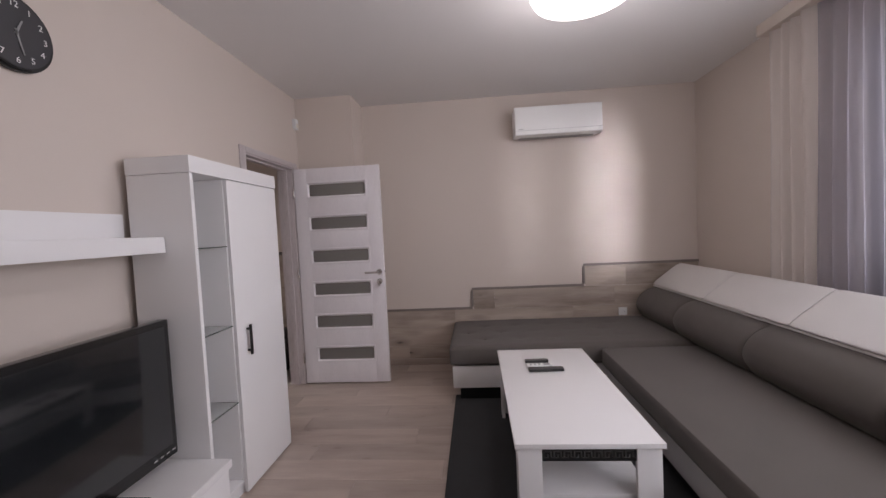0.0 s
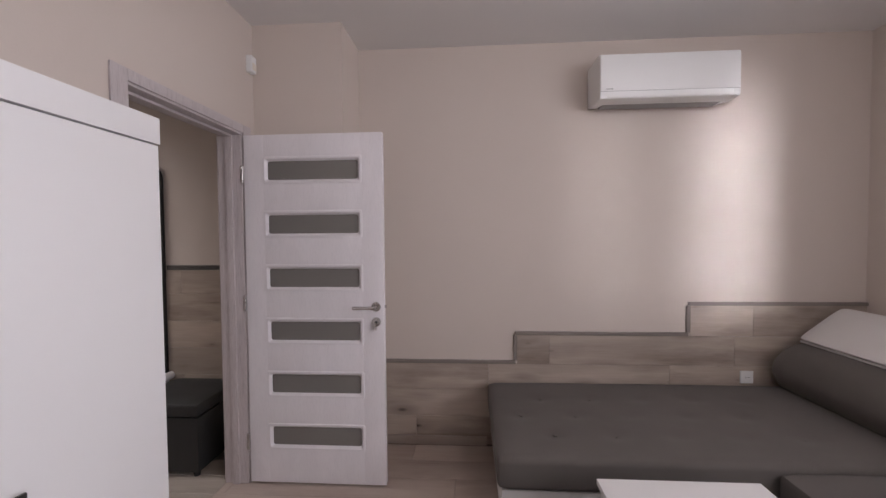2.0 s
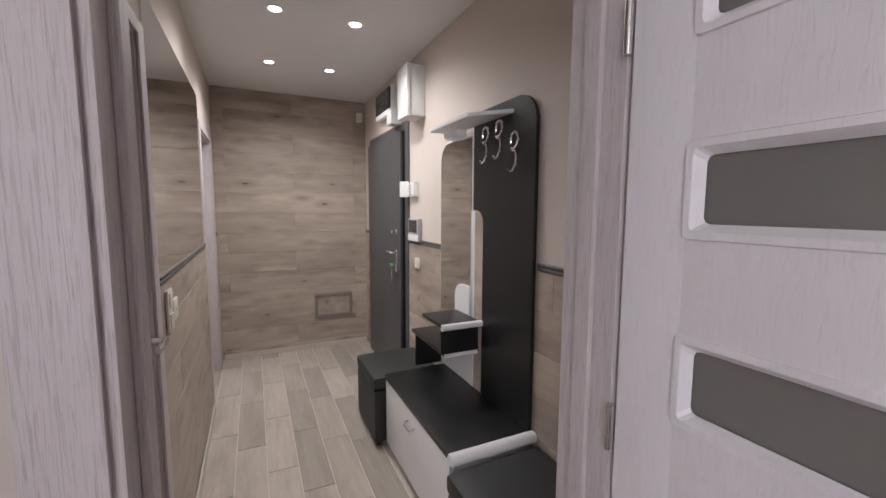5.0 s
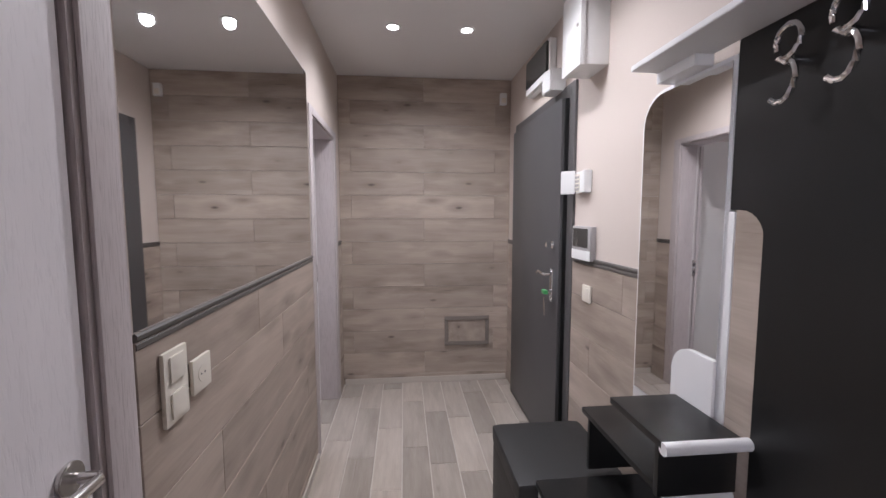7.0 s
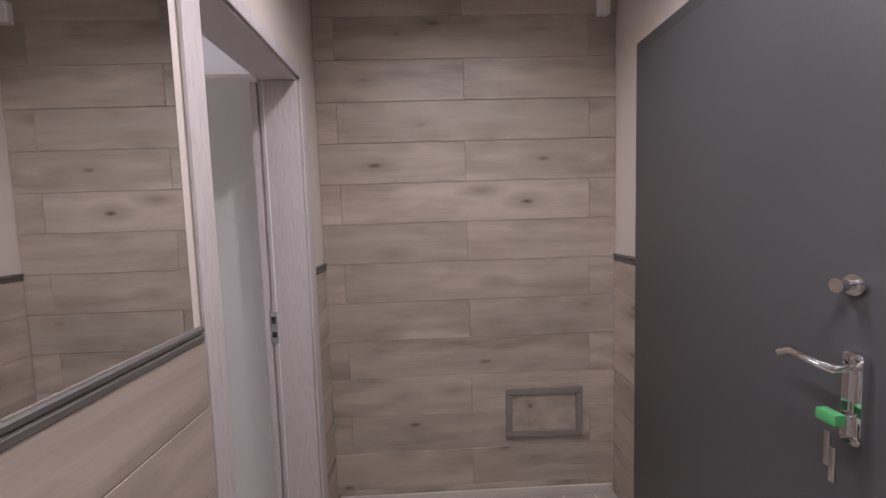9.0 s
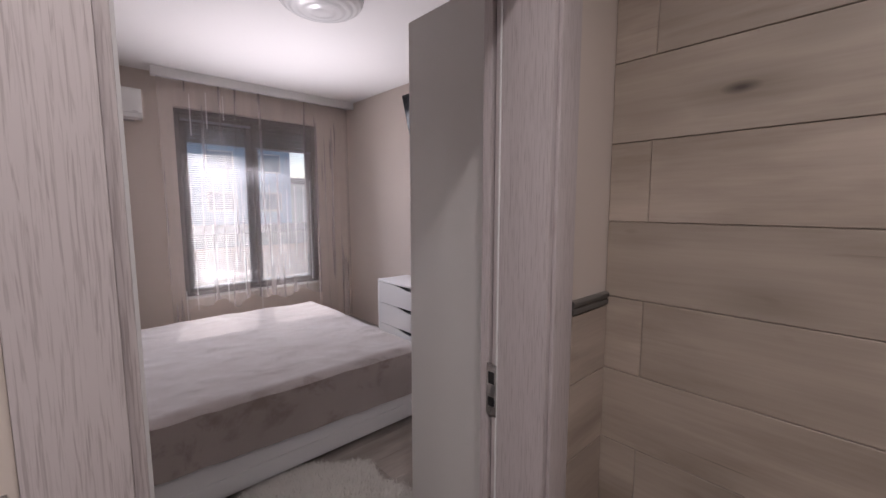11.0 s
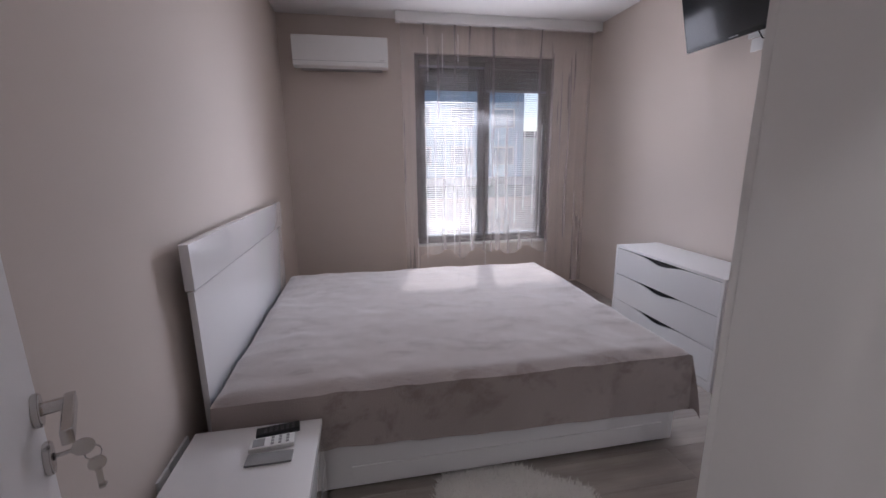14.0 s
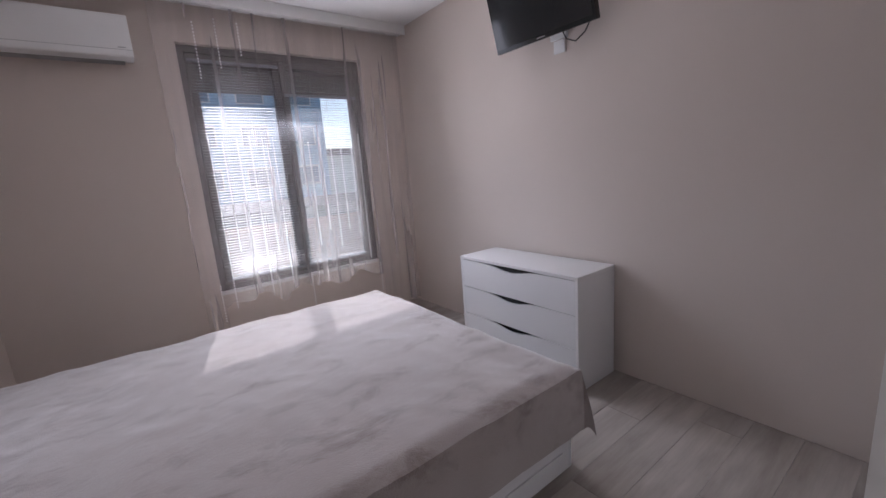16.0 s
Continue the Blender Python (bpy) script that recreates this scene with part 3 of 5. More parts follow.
# ---- living-room door, standing open ----
door_liv = thing("door_1", (-1.80, 3.985, 0), "open white grained door with six frosted glass strips", "door", kind="structure")
DX0, DX1, DYF, DYB = -1.7985, -1.008, 3.982, 4.022
GX0, GX1 = -1.666, -1.149
tops = [1.852 - 0.304 * k for k in range(6)]
GH = 0.104
leaf = part("leaf", box(DX0, GX0 - 0.02, DYF, DYB, 0.012, 2.0, 0.001), DOORWOOD, door_liv)
bm = box(GX1 + 0.02, DX1, DYF, DYB, 0.012, 2.0, 0.001)
part("leaf_stile", bm, DOORWOOD, door_liv)
edges = [2.0] + [v for t in tops for v in (t + 0.012, t - GH - 0.012)] + [0.012]
for k in range(0, len(edges), 2):
    part("leaf_rail", box(GX0 - 0.024, GX1 + 0.024, DYF + 0.0005, DYB - 0.0005, edges[k + 1], edges[k], 0.0005), DOORWOOD, door_liv)
def bead_ring(bm, y_out, y_in, t):
    """A bevelled frame round one strip of glass: a proud outer lip that slopes in to the pane."""
    loops = []
    for grow, y in ((0.026, y_out + (y_in - y_out) * 0.45), (0.023, y_out), (0.012, y_out), (0.0, y_in)):
        corners = [(GX0 - grow, t - GH - grow), (GX1 + grow, t - GH - grow), (GX1 + grow, t + grow), (GX0 - grow, t + grow)]
        loop = []
        for k, (x, z) in enumerate(corners):
            ax, az = (1 if k in (0, 3) else -1), (1 if k in (0, 1) else -1)
            c = 0.010
            pts = [(x, z + az * c), (x + ax * c * 0.3, z + az * c * 0.3), (x + ax * c, z)]
            loop += [bm.verts.new((px, y, pz)) for px, pz in (pts if k in (0, 2) else pts[::-1])]
        loops.append(loop)
    for p, q in zip(loops, loops[1:]):
        for k in range(12):
            bm.faces.new((p[k], p[(k + 1) % 12], q[(k + 1) % 12], q[k]))


for t in tops:
    bm = bmesh.new()
    bead_ring(bm, DYF - 0.004, DYF + 0.013, t)
    bead_ring(bm, DYB + 0.004, DYB - 0.013, t)
    bmesh.ops.recalc_face_normals(bm, faces=bm.faces)
    bead = part("glazing_bead", bm, DOORWOOD, door_liv, smooth=False)
    part("glass", box(GX0 - 0.02, GX1 + 0.02, 3.999, 4.005, t - GH - 0.02, t + 0.02), FROST, bead, "grey frosted glass")
lever(door_liv, (-1.052, DYF, 1.030), (0, -1, 0), (-1, 0, 0))
lever(door_liv, (-1.052, DYB, 1.030), (0, 1, 0), (-1, 0, 0))
part("latch", box(DX1 - 0.001, DX1 + 0.010, 3.995, 4.009, 1.022, 1.038, 0.002), CHROME, door_liv)
part("key", box(-1.056, -1.048, DYF - 0.04, DYF - 0.009, 0.905, 0.945, 0.001), CHROME, door_liv, "steel key in the lock")
for z in (0.25, 1.05, 1.78):
    part("hinge", cyl((-1.806, 3.975, z - 0.045), (-1.806, 3.975, z + 0.045), 0.008, seg=12), CHROME, door_liv)

# ---- bedroom door, opened wide ----
door_bed = thing("door_2", (0, 0, 0), "white bedroom door standing wide open, keys in its lock", "door", kind="structure")
bed_leaf = part("leaf", box(0.0, 0.72, -0.02, 0.02, 0.012, 2.0, 0.003), WHITE, door_bed)
for side in (-1, 1):
    hb = part("handle", disc((0.665, side * 0.02, 1.015), (0, side, 0), 0.027, 0.010, bev=0.002), CHROME, door_bed, "brushed steel lever handle")
    part("neck", cyl((0.665, side * 0.030, 1.015), (0.665, side * 0.066, 1.015), 0.0105, seg=16), CHROME, hb)
    part("grip", box(0.548, 0.678, min(side * 0.056, side * 0.071), max(side * 0.056, side * 0.071), 1.003, 1.027, 0.005, 3), CHROME, hb)
    rb = part("lock_rose", disc((0.665, side * 0.02, 0.930), (0, side, 0), 0.027, 0.010, bev=0.002), CHROME, door_bed)
    part("key_hole", disc((0.665, side * 0.030, 0.930), (0, side, 0), 0.006, 0.002, 12), BLACK, rb)
    if side < 0:
        part("key", tube([(0.665, -0.030, 0.930), (0.665, -0.052, 0.930)], 0.0035), CHROME, rb)
        part("key_bow", cyl((0.6635, -0.066, 0.930), (0.6665, -0.066, 0.930), 0.0155, seg=20, bev=0.0006), CHROME, rb, "round steel key bow")
        part("key_ring", tube([(0.665 + 0.002 * math.sin(a), -0.076 + 0.011 * math.cos(a), 0.914 + 0.012 * math.sin(a)) for a in [k * math.tau / 16 for k in range(17)]], 0.0013, 6), CHROME, rb)
        bow = cyl((0.6635, -0.078, 0.892), (0.6665, -0.078, 0.892), 0.013, seg=18)
        box(0.6635, 0.6665, -0.0825, -0.0735, 0.842, 0.884, bm=bow)
        box(0.6635, 0.6665, -0.0855, -0.0735, 0.846, 0.852, bm=bow)
        part("spare_key", bow, CHROME, rb, "spare key hanging on a ring")
part("latch", box(0.719, 0.728, -0.007, 0.007, 1.0, 1.02, 0.002), CHROME, door_bed)
door_bed.matrix_basis = pose(-4.600, 2.895, 0, 0, 0, -60.5)

# ---- shut door in the hall ----
door_shut = thing("door_3", (-2.5, HY0, 0), "shut white grained hall door", "door", kind="structure")
part("leaf", box(SDOOR[0] + 0.022, SDOOR[1] - 0.022, HY0 - 0.045, HY0 - 0.008, 0.012, 2.0, 0.003), DOORWOOD, door_shut)
lever(door_shut, (-2.835, HY0 - 0.008, 1.03), (0, 1, 0), (1, 0, 0))

# ---- entrance door ----
fr = thing("door_frame_4", (-4.77, HY1, 0), "dark grey steel entrance door frame", "door frame", kind="structure")
FY0, FY1 = HY1 - 0.014, HY1 + 0.12
part("jamb", box(-5.352, -5.285, FY0, FY1, 0, 2.140, 0.004), DARKFRAME, fr)
part("jamb", box(-4.312, -4.236, FY0, FY1, 0, 2.140, 0.004), DARKFRAME, fr)
part("head", box(-5.2845, -4.3125, FY0, FY1, 2.070, 2.140, 0.004), DARKFRAME, fr)
part("sill", box(-5.2845, -4.3125, HY1 + 0.0, FY1, 0, 0.02, 0.003), CHROME, fr)
ed = thing("door_4", (-4.78, HY1, 0), "dark grey steel entrance door with keys", "door", kind="structure")
part("leaf", box(-5.280, -4.322, HY1 - 0.050, HY1 + 0.02, 0.022, 2.066, 0.004), DARKDOOR, ed)
# black strip filling the narrow gap between leaf and jamb
part("gap_strip", box(-4.3215, -4.3125, HY1 - 0.034, HY1 + 0.02, 0.022, 2.066), BLACK, ed, "narrow black strip between leaf and frame")
EY = HY1 - 0.050
hp = part("handle_plate", box(-4.404, -4.364, EY - 0.009, EY, 0.948, 1.140, 0.018, 4), BRIGHT, ed, "chrome handle plate")
part("lever", tube([(-4.393, EY - 0.009, 1.105), (-4.393, EY - 0.05, 1.105), (-4.41, EY - 0.058, 1.107), (-4.48, EY - 0.058, 1.115), (-4.512, EY - 0.055, 1.100)], 0.009), BRIGHT, hp)
kn = part("knob", disc((-4.40, EY, 1.275), (0, -1, 0), 0.022, 0.012, bev=0.003), BRIGHT, ed, "chrome turn knob")
part("knob_grip", cyl((-4.40, EY - 0.012, 1.275), (-4.40, EY - 0.045, 1.275), 0.011, 0.015), BRIGHT, kn)
ky = part("key", tube([(-4.393, EY - 0.009, 1.0), (-4.393, EY - 0.04, 1.0)], 0.005), BRIGHT, ed)
part("key_cap", box(-4.415, -4.372, EY - 0.062, EY - 0.038, 0.992, 1.016, 0.005), GREENKEY, ky, "green plastic key cap")
for dx, dz in ((0.0, 0.0), (0.012, -0.03)):
    part("hanging_key", box(-4.40 + dx, -4.388 + dx, EY - 0.056, EY - 0.050, 0.90 + dz, 0.975 + dz, 0.002), CHROME, ky)

# ---- windows ----
def window(name, label, a0, a1, z0, z1, depth0, depth1, along, leaves, mat=WINFRAME):
    ob = thing(name, (0, 0, 0), label, "window", kind="structure")

    def b(p0, p1, q0, q1, zz0, zz1, bev=0.004):
        return box(p0, p1, q0, q1, zz0, zz1, bev) if along == "x" else box(q0, q1, p0, p1, zz0, zz1, bev)
    w = 0.05
    part("window_frame", b(a0, a0 + w, depth0, depth1, z0, z1), mat, ob)
    part("window_frame", b(a1 - w, a1, depth0, depth1, z0, z1), mat, ob)
    part("window_frame", b(a0 + w, a1 - w, depth0, depth1, z1 - w, z1), mat, ob)
    part("window_frame", b(a0 + w, a1 - w, depth0, depth1, z0, z0 + w), mat, ob)
    step = (a1 - a0 - 2 * w) / leaves
    for k in range(leaves):
        s0, s1 = a0 + w + k * step + 0.003, a0 + w + (k + 1) * step - 0.003
        bm = b(s0, s0 + 0.055, depth0 - 0.008, depth1 - 0.01, z0 + w + 0.002, z1 - w - 0.002)
        for args in ((s1 - 0.055, s1, z0 + w + 0.002, z1 - w - 0.002), (s0 + 0.055, s1 - 0.055, z0 + w + 0.002, z0 + w + 0.057), (s0 + 0.055, s1 - 0.055, z1 - w - 0.057, z1 - w - 0.002)):
            join(bm, b(args[0], args[1], depth0 - 0.008, depth1 - 0.01, args[2], args[3]))
        sash = part("sash", bm, mat, ob)
        mid = (depth0 + depth1) / 2
        pane = part("pane", b(s0 + 0.05, s1 - 0.05, mid - 0.003, mid + 0.003, z0 + w + 0.052, z1 - w - 0.052, 0), CLEAR, sash, smooth=False)
        pane.visible_shadow = False
    return ob


win_bed = window("window_1", "dark-framed two-leaf bedroom window", BWIN[0], BWIN[1], BWIN[2], BWIN[3], BY0 - 0.13, BY0 - 0.06, "x", 2)
part("window_sill", box(BWIN[0], BWIN[1], BY0 - 0.059, BY0 + 0.03, BWIN[2] - 0.001, BWIN[2] + 0.016, 0.004), PLASTIC, win_bed)
win_liv = window("window_2", "dark-framed living room window", LWIN[0], LWIN[1], LWIN[2], LWIN[3], LX1 + 0.07, LX1 + 0.14, "y", 4)
part("window_sill", box(LX1 - 0.03, LX1 + 0.069, LWIN[0], LWIN[1], LWIN[2] - 0.001, LWIN[2] + 0.016, 0.004), PLASTIC, win_liv)

# ---- living room ----
def media_cabinet():
    c = thing("media_cabinet", (-1.64, 2.53, 0), "tall white cabinet with glass shelves and one door", "cabinet")
    X0, X1, Y0, Y1, D = -1.768, -1.456, 2.140, 2.925, 2.424
    part("side_panel", box(X0, X1, Y0, Y0 + 0.022, 0.0, 1.700, 0.002), WHITE, c)
    part("side_panel", box(X0, X1 - 0.020, Y1 - 0.022, Y1, 0.0, 1.700, 0.002), WHITE, c)
    part("divider", box(X0 + 0.012, X1 - 0.020, D - 0.018, D, 0.08, 1.700, 0.002), WHITE, c)
    part("back_panel", box(X0, X0 + 0.010, Y0 + 0.023, Y1 - 0.023, 0.08, 1.699), WHITE, c)
    part("top", box(X0, X1 + 0.004, Y0 - 0.004, Y1 + 0.004, 1.702, 1.780, 0.003), WHITE, c)
    part("bottom", box(X0 + 0.011, X1 - 0.022, Y0 + 0.023, Y1 - 0.023, 0.06, 0.079, 0.002), WHITE, c)
    part("plinth", box(X0 + 0.011, X1 - 0.035, Y0 + 0.023, Y1 - 0.023, 0.0, 0.0595), WHITE, c)
    door = part("door", box(X1 - 0.018, X1, D - 0.012, Y1, 0.012, 1.698, 0.002), WHITE, c)
    h = part("handle", box(X1 + 0.018, X1 + 0.026, D + 0.072, D + 0.092, 0.742, 0.910, 0.003), BLACK, door, "black bar handle")
    part("handle_foot", box(X1, X1 + 0.018, D + 0.076, D + 0.088, 0.760, 0.772), BLACK, h)
    part("handle_foot", box(X1, X1 + 0.018, D + 0.076, D + 0.088, 0.880, 0.892), BLACK, h)
    for z in (1.348, 0.925, 0.510):
        s = part("glass_shelf", box(X0 + 0.012, X1 - 0.016, Y0 + 0.024, D - 0.020, z - 0.003, z + 0.003), CLEAR, c, "clear glass shelf", smooth=False)
        part("edge", box(X1 - 0.0158, X1 - 0.014, Y0 + 0.024, D - 0.020, z - 0.003, z + 0.003), EDGE, s)


def wall_shelf():
    s = thing("wall_shelf", (LX0, 1.4, 1.34), "long white wall shelf with a raised back", "shelf")
    part("back_board", box(LX0 + 0.001, LX0 + 0.020, 0.55, 2.134, 1.412, 1.524, 0.002), WHITE, s)
    part("board", box(LX0 + 0.001, -1.595, 0.55, 2.134, 1.338, 1.411, 0.003), WHITE, s)


def tv_bench():
    b = thing("tv_bench", (-1.59, 1.3, 0), "low white television bench beside the tall cabinet", "bench")
    part("top", box(LX0 + 0.004, -1.35, 0.35, 2.133, 0.322, 0.360, 0.003), WHITE, b)
    part("body", box(LX0 + 0.004, -1.375, 0.37, 2.120, 0.06, 0.3215, 0.003), WHITE, b)
    part("plinth", box(LX0 + 0.004, -1.42, 0.40, 2.09, 0.0, 0.0595), WHITE, b)
    for y in (0.372, 0.957, 1.542):
        part("drawer_front", box(-1.3745, -1.358, y + 0.003, y + 0.575, 0.075, 0.315, 0.002), WHITE, b)


def television():
    t = thing("television", (-1.60, 1.6, 0.36), "large black flat television on the white bench", "television")
    Y0, Y1, Z0, Z1 = 1.06, 2.118, 0.405, 1.033
    X = -1.60
    f = part("housing", box(X - 0.045, X, Y0, Y1, Z0, Z1, 0.008), TVFRAME, t)
    part("screen", box(X + 0.0005, X + 0.003, Y0 + 0.028, Y1 - 0.028, Z0 + 0.055, Z1 - 0.028, 0.001), TVBLACK, t, "dark glossy screen")
    for a in (0.0, 0.035, 0.07, 0.105):
        part("control_mark", box(X + 0.0005, X + 0.0015, Y1 - 0.14 + a, Y1 - 0.12 + a, Z0 + 0.024, Z0 + 0.030), GREYPL, f)
    part("neck", box(X - 0.035, X - 0.010, 1.52, 1.66, 0.372, 0.42, 0.004), TVFRAME, t)
    part("foot", box(X - 0.12, X + 0.10, 1.34, 1.84, 0.361, 0.374, 0.005), TVFRAME, t)


def wall_clock():
    cy, cz, r = 1.742, 2.166, 0.138
    c = thing("wall_clock", (LX0, cy, cz), "round black wall clock with white numerals", "clock")
    rim = disc((LX0 + 0.001, cy, cz), (1, 0, 0), r, 0.030, 48, 0.008)
    part("rim", rim, BLACK, c)
    part("face", disc((LX0 + 0.0315, cy, cz), (1, 0, 0), r - 0.014, 0.002, 48), plain("clock_face", (0.05, 0.05, 0.055), 0.35, relief=0.0), c)
    for k in range(12):
        a = radians(90 - 30 * (k + 1))
        cu = bpy.data.curves.new("numeral", "FONT")
        cu.body, cu.size, cu.align_x, cu.align_y, cu.extrude = str(k + 1), 0.032, "CENTER", "CENTER", 0.0006
        o = bpy.data.objects.new("tmp", cu)
        me = bpy.data.meshes.new_from_object(o)
        bpy.data.objects.remove(o)
        bm = bmesh.new()
        bm.from_mesh(me)
        m = Matrix.Translation((LX0 + 0.0342, cy + 0.100 * math.cos(a), cz + 0.100 * math.sin(a))) @ Matrix(((0, 0, 1, 0), (1, 0, 0, 0), (0, 1, 0, 0), (0, 0, 0, 1)))
        bmesh.ops.transform(bm, matrix=m, verts=bm.verts)
        part("numeral", bm, WHITE, c, smooth=False)
    for ang, ln, w in ((65, 0.052, 0.005), (-75, 0.078, 0.004)):
        a = radians(ang)
        d = Vector((0, math.cos(a), math.sin(a)))
        n = Vector((0, -d.z, d.y))
        p = Vector((LX0 + 0.036, cy, cz))
        bm = bmesh.new()
        vs = [bm.verts.new(p + d * s * ln + n * e * w + Vector((h, 0, 0))) for h in (0, 0.001) for s, e in ((-0.15, -1), (1, -0.5), (1, 0.5), (-0.15, 1))]
        for q in ((3, 2, 1, 0), (4, 5, 6, 7), (0, 1, 5, 4), (1, 2, 6, 5), (2, 3, 7, 6), (3, 0, 4, 7)):
            bm.faces.new([vs[i] for i in q])
        part("clock_hand", bm, GREYPL, c, smooth=False)


def split_unit(x0, x1, wall_y, front_y, z0, z1, label):
    """A wall-hung air conditioner on a wall whose face is at wall_y."""
    s = 1 if front_y > wall_y else -1
    a = thing("air_conditioner", ((x0 + x1) / 2, wall_y, z0), label, "air conditioner", "air conditioners")
    w = wall_y + s * 0.002
    out = [(w, z0 + 0.02), (w, z1), (front_y - s * 0.020, z1), (front_y - s * 0.004, z1 - 0.006), (front_y, z1 - 0.020), (front_y, z0 + 0.020), (front_y - s * 0.006, z0 + 0.006), (front_y - s * 0.10, z0)]
    part("body", prism(out, "x", x0, x1, 0.003), PLASTIC, a)

    def plate(name, xa, xb, d0, d1, za, zb, mat, bev=0.0):
        lo, hi = sorted((front_y + s * d0, front_y + s * d1))
        part(name, box(xa, xb, lo, hi, za, zb, bev), mat, a)
    plate("front_panel", x0 + 0.003, x1 - 0.003, 0.0, 0.004, z0 + 0.047, z1 - 0.022, PLASTIC, 0.0015)
    plate("flap", x0 + 0.04, x1 - 0.04, 0.0, 0.003, z0 + 0.010, z0 + 0.0445, PLASTIC, 0.0012)
    plate("seam", x0 + 0.006, x1 - 0.006, 0.0002, 0.0012, z0 + 0.0447, z0 + 0.0468, GREYPL)
    plate("display", x0 + 0.035, x0 + 0.075, 0.004, 0.0048, z0 + 0.056, z0 + 0.061, GREYPL)
    plate("vent_slot", x0 + 0.05, x1 - 0.05, -0.2, -0.11, z0 - 0.0005, z0 + 0.012, GREYPL)


def motion_sensor(p, out, label):
    p, o = Vector(p), Vector(out)
    s = Vector((-o.y, o.x, 0))
    d = thing("alarm_sensor", p, label, "sensor", "alarm sensors")
    bm = box(-0.028, 0.028, 0.0, 0.036, -0.048, 0.048, 0.010, 3)
    m = Matrix((s, o, Vector((0, 0, 1)))).transposed().to_4x4()
    join(None, bm, Matrix.Translation(p) @ m)
    b = part("body", bm, PLASTIC, d)
    bm = box(-0.019, 0.019, 0.034, 0.040, -0.034, 0.005, 0.003)
    join(None, bm, Matrix.Translation(p) @ m)
    part("lens", bm, CREAM, d)


def cushion(x0, x1, y0, y1, z0, z1, puff, r=0.035, cuts=9, dimples=()):
    """A soft block: rounded edges and a top that swells towards the middle."""
    bm = box(x0, x1, y0, y1, z0, z1)
    bmesh.ops.subdivide_edges(bm, edges=bm.edges[:], cuts=cuts, use_grid_fill=True)
    cx, cy, cz = (x0 + x1) / 2, (y0 + y1) / 2, (z0 + z1) / 2
    hx, hy, hz = (x1 - x0) / 2, (y1 - y0) / 2, (z1 - z0) / 2
    for v in bm.verts:
        p = v.co - Vector((cx, cy, cz))
        q = Vector((max(-hx + r, min(hx - r, p.x)), max(-hy + r, min(hy - r, p.y)), max(-hz + r, min(hz - r, p.z))))
        d = p - q
        if d.length > r:
            d = d.normalized() * r
        p = q + d
        u, w = p.x / hx, p.y / hy
        if p.z > 0:
            p.z += puff * max(0, 1 - u * u) * max(0, 1 - w * w) ** 0.6
            for bx, by in dimples:
                p.z -= 0.013 * math.exp(-((p.x + cx - bx) ** 2 + (p.y + cy - by) ** 2) / 0.0022)
        v.co = p + Vector((cx, cy, cz))
    return bm


def smooth_profile(points, n=6):
    """A closed outline rounded through its points."""
    out = []
    k = len(points)
    for i in range(k):
        p0, p1, p2, p3 = (Vector(points[(i + j) % k]) for j in (-1, 0, 1, 2))
        for s in range(n):
            t = s / n
            out.append(0.5 * ((2 * p1) + (p2 - p0) * t + (2 * p0 - 5 * p1 + 4 * p2 - p3) * t * t + (3 * p1 - p0 - 3 * p2 + p3) * t * t * t))
    return [tuple(p) for p in out]


def roll(profile, y0, y1, swell=0.0, ends=0.03):
    """A padded bar along y with a rounded profile in x and z, drawn in at its ends."""
    bm = bmesh.new()
    cx = sum(p[0] for p in profile) / len(profile)
    cz = sum(p[1] for p in profile) / len(profile)
    rings = []
    for s in (0.0, 0.012, 0.04, 0.12, 0.3, 0.5, 0.7, 0.88, 0.96, 0.988, 1.0):
        e = min(s, 1 - s) * (y1 - y0)
        k = 1 - ends / 0.12 * 0.12 * max(0, 1 - e / 0.035) ** 2 * 1.6 + swell * (1 - (2 * s - 1) ** 2)
        rings.append([bm.verts.new((cx + (x - cx) * k, y0 + s * (y1 - y0), cz + (z - cz) * k)) for x, z in profile])
    n = len(profile)
    for a, b in zip(rings, rings[1:]):
        for i in range(n):
            bm.faces.new((a[i], a[(i + 1) % n], b[(i + 1) % n], b[i]))
    bm.faces.new(rings[0][::-1]), bm.faces.new(rings[-1])
    bmesh.ops.recalc_face_normals(bm, faces=bm.faces)
    return bm


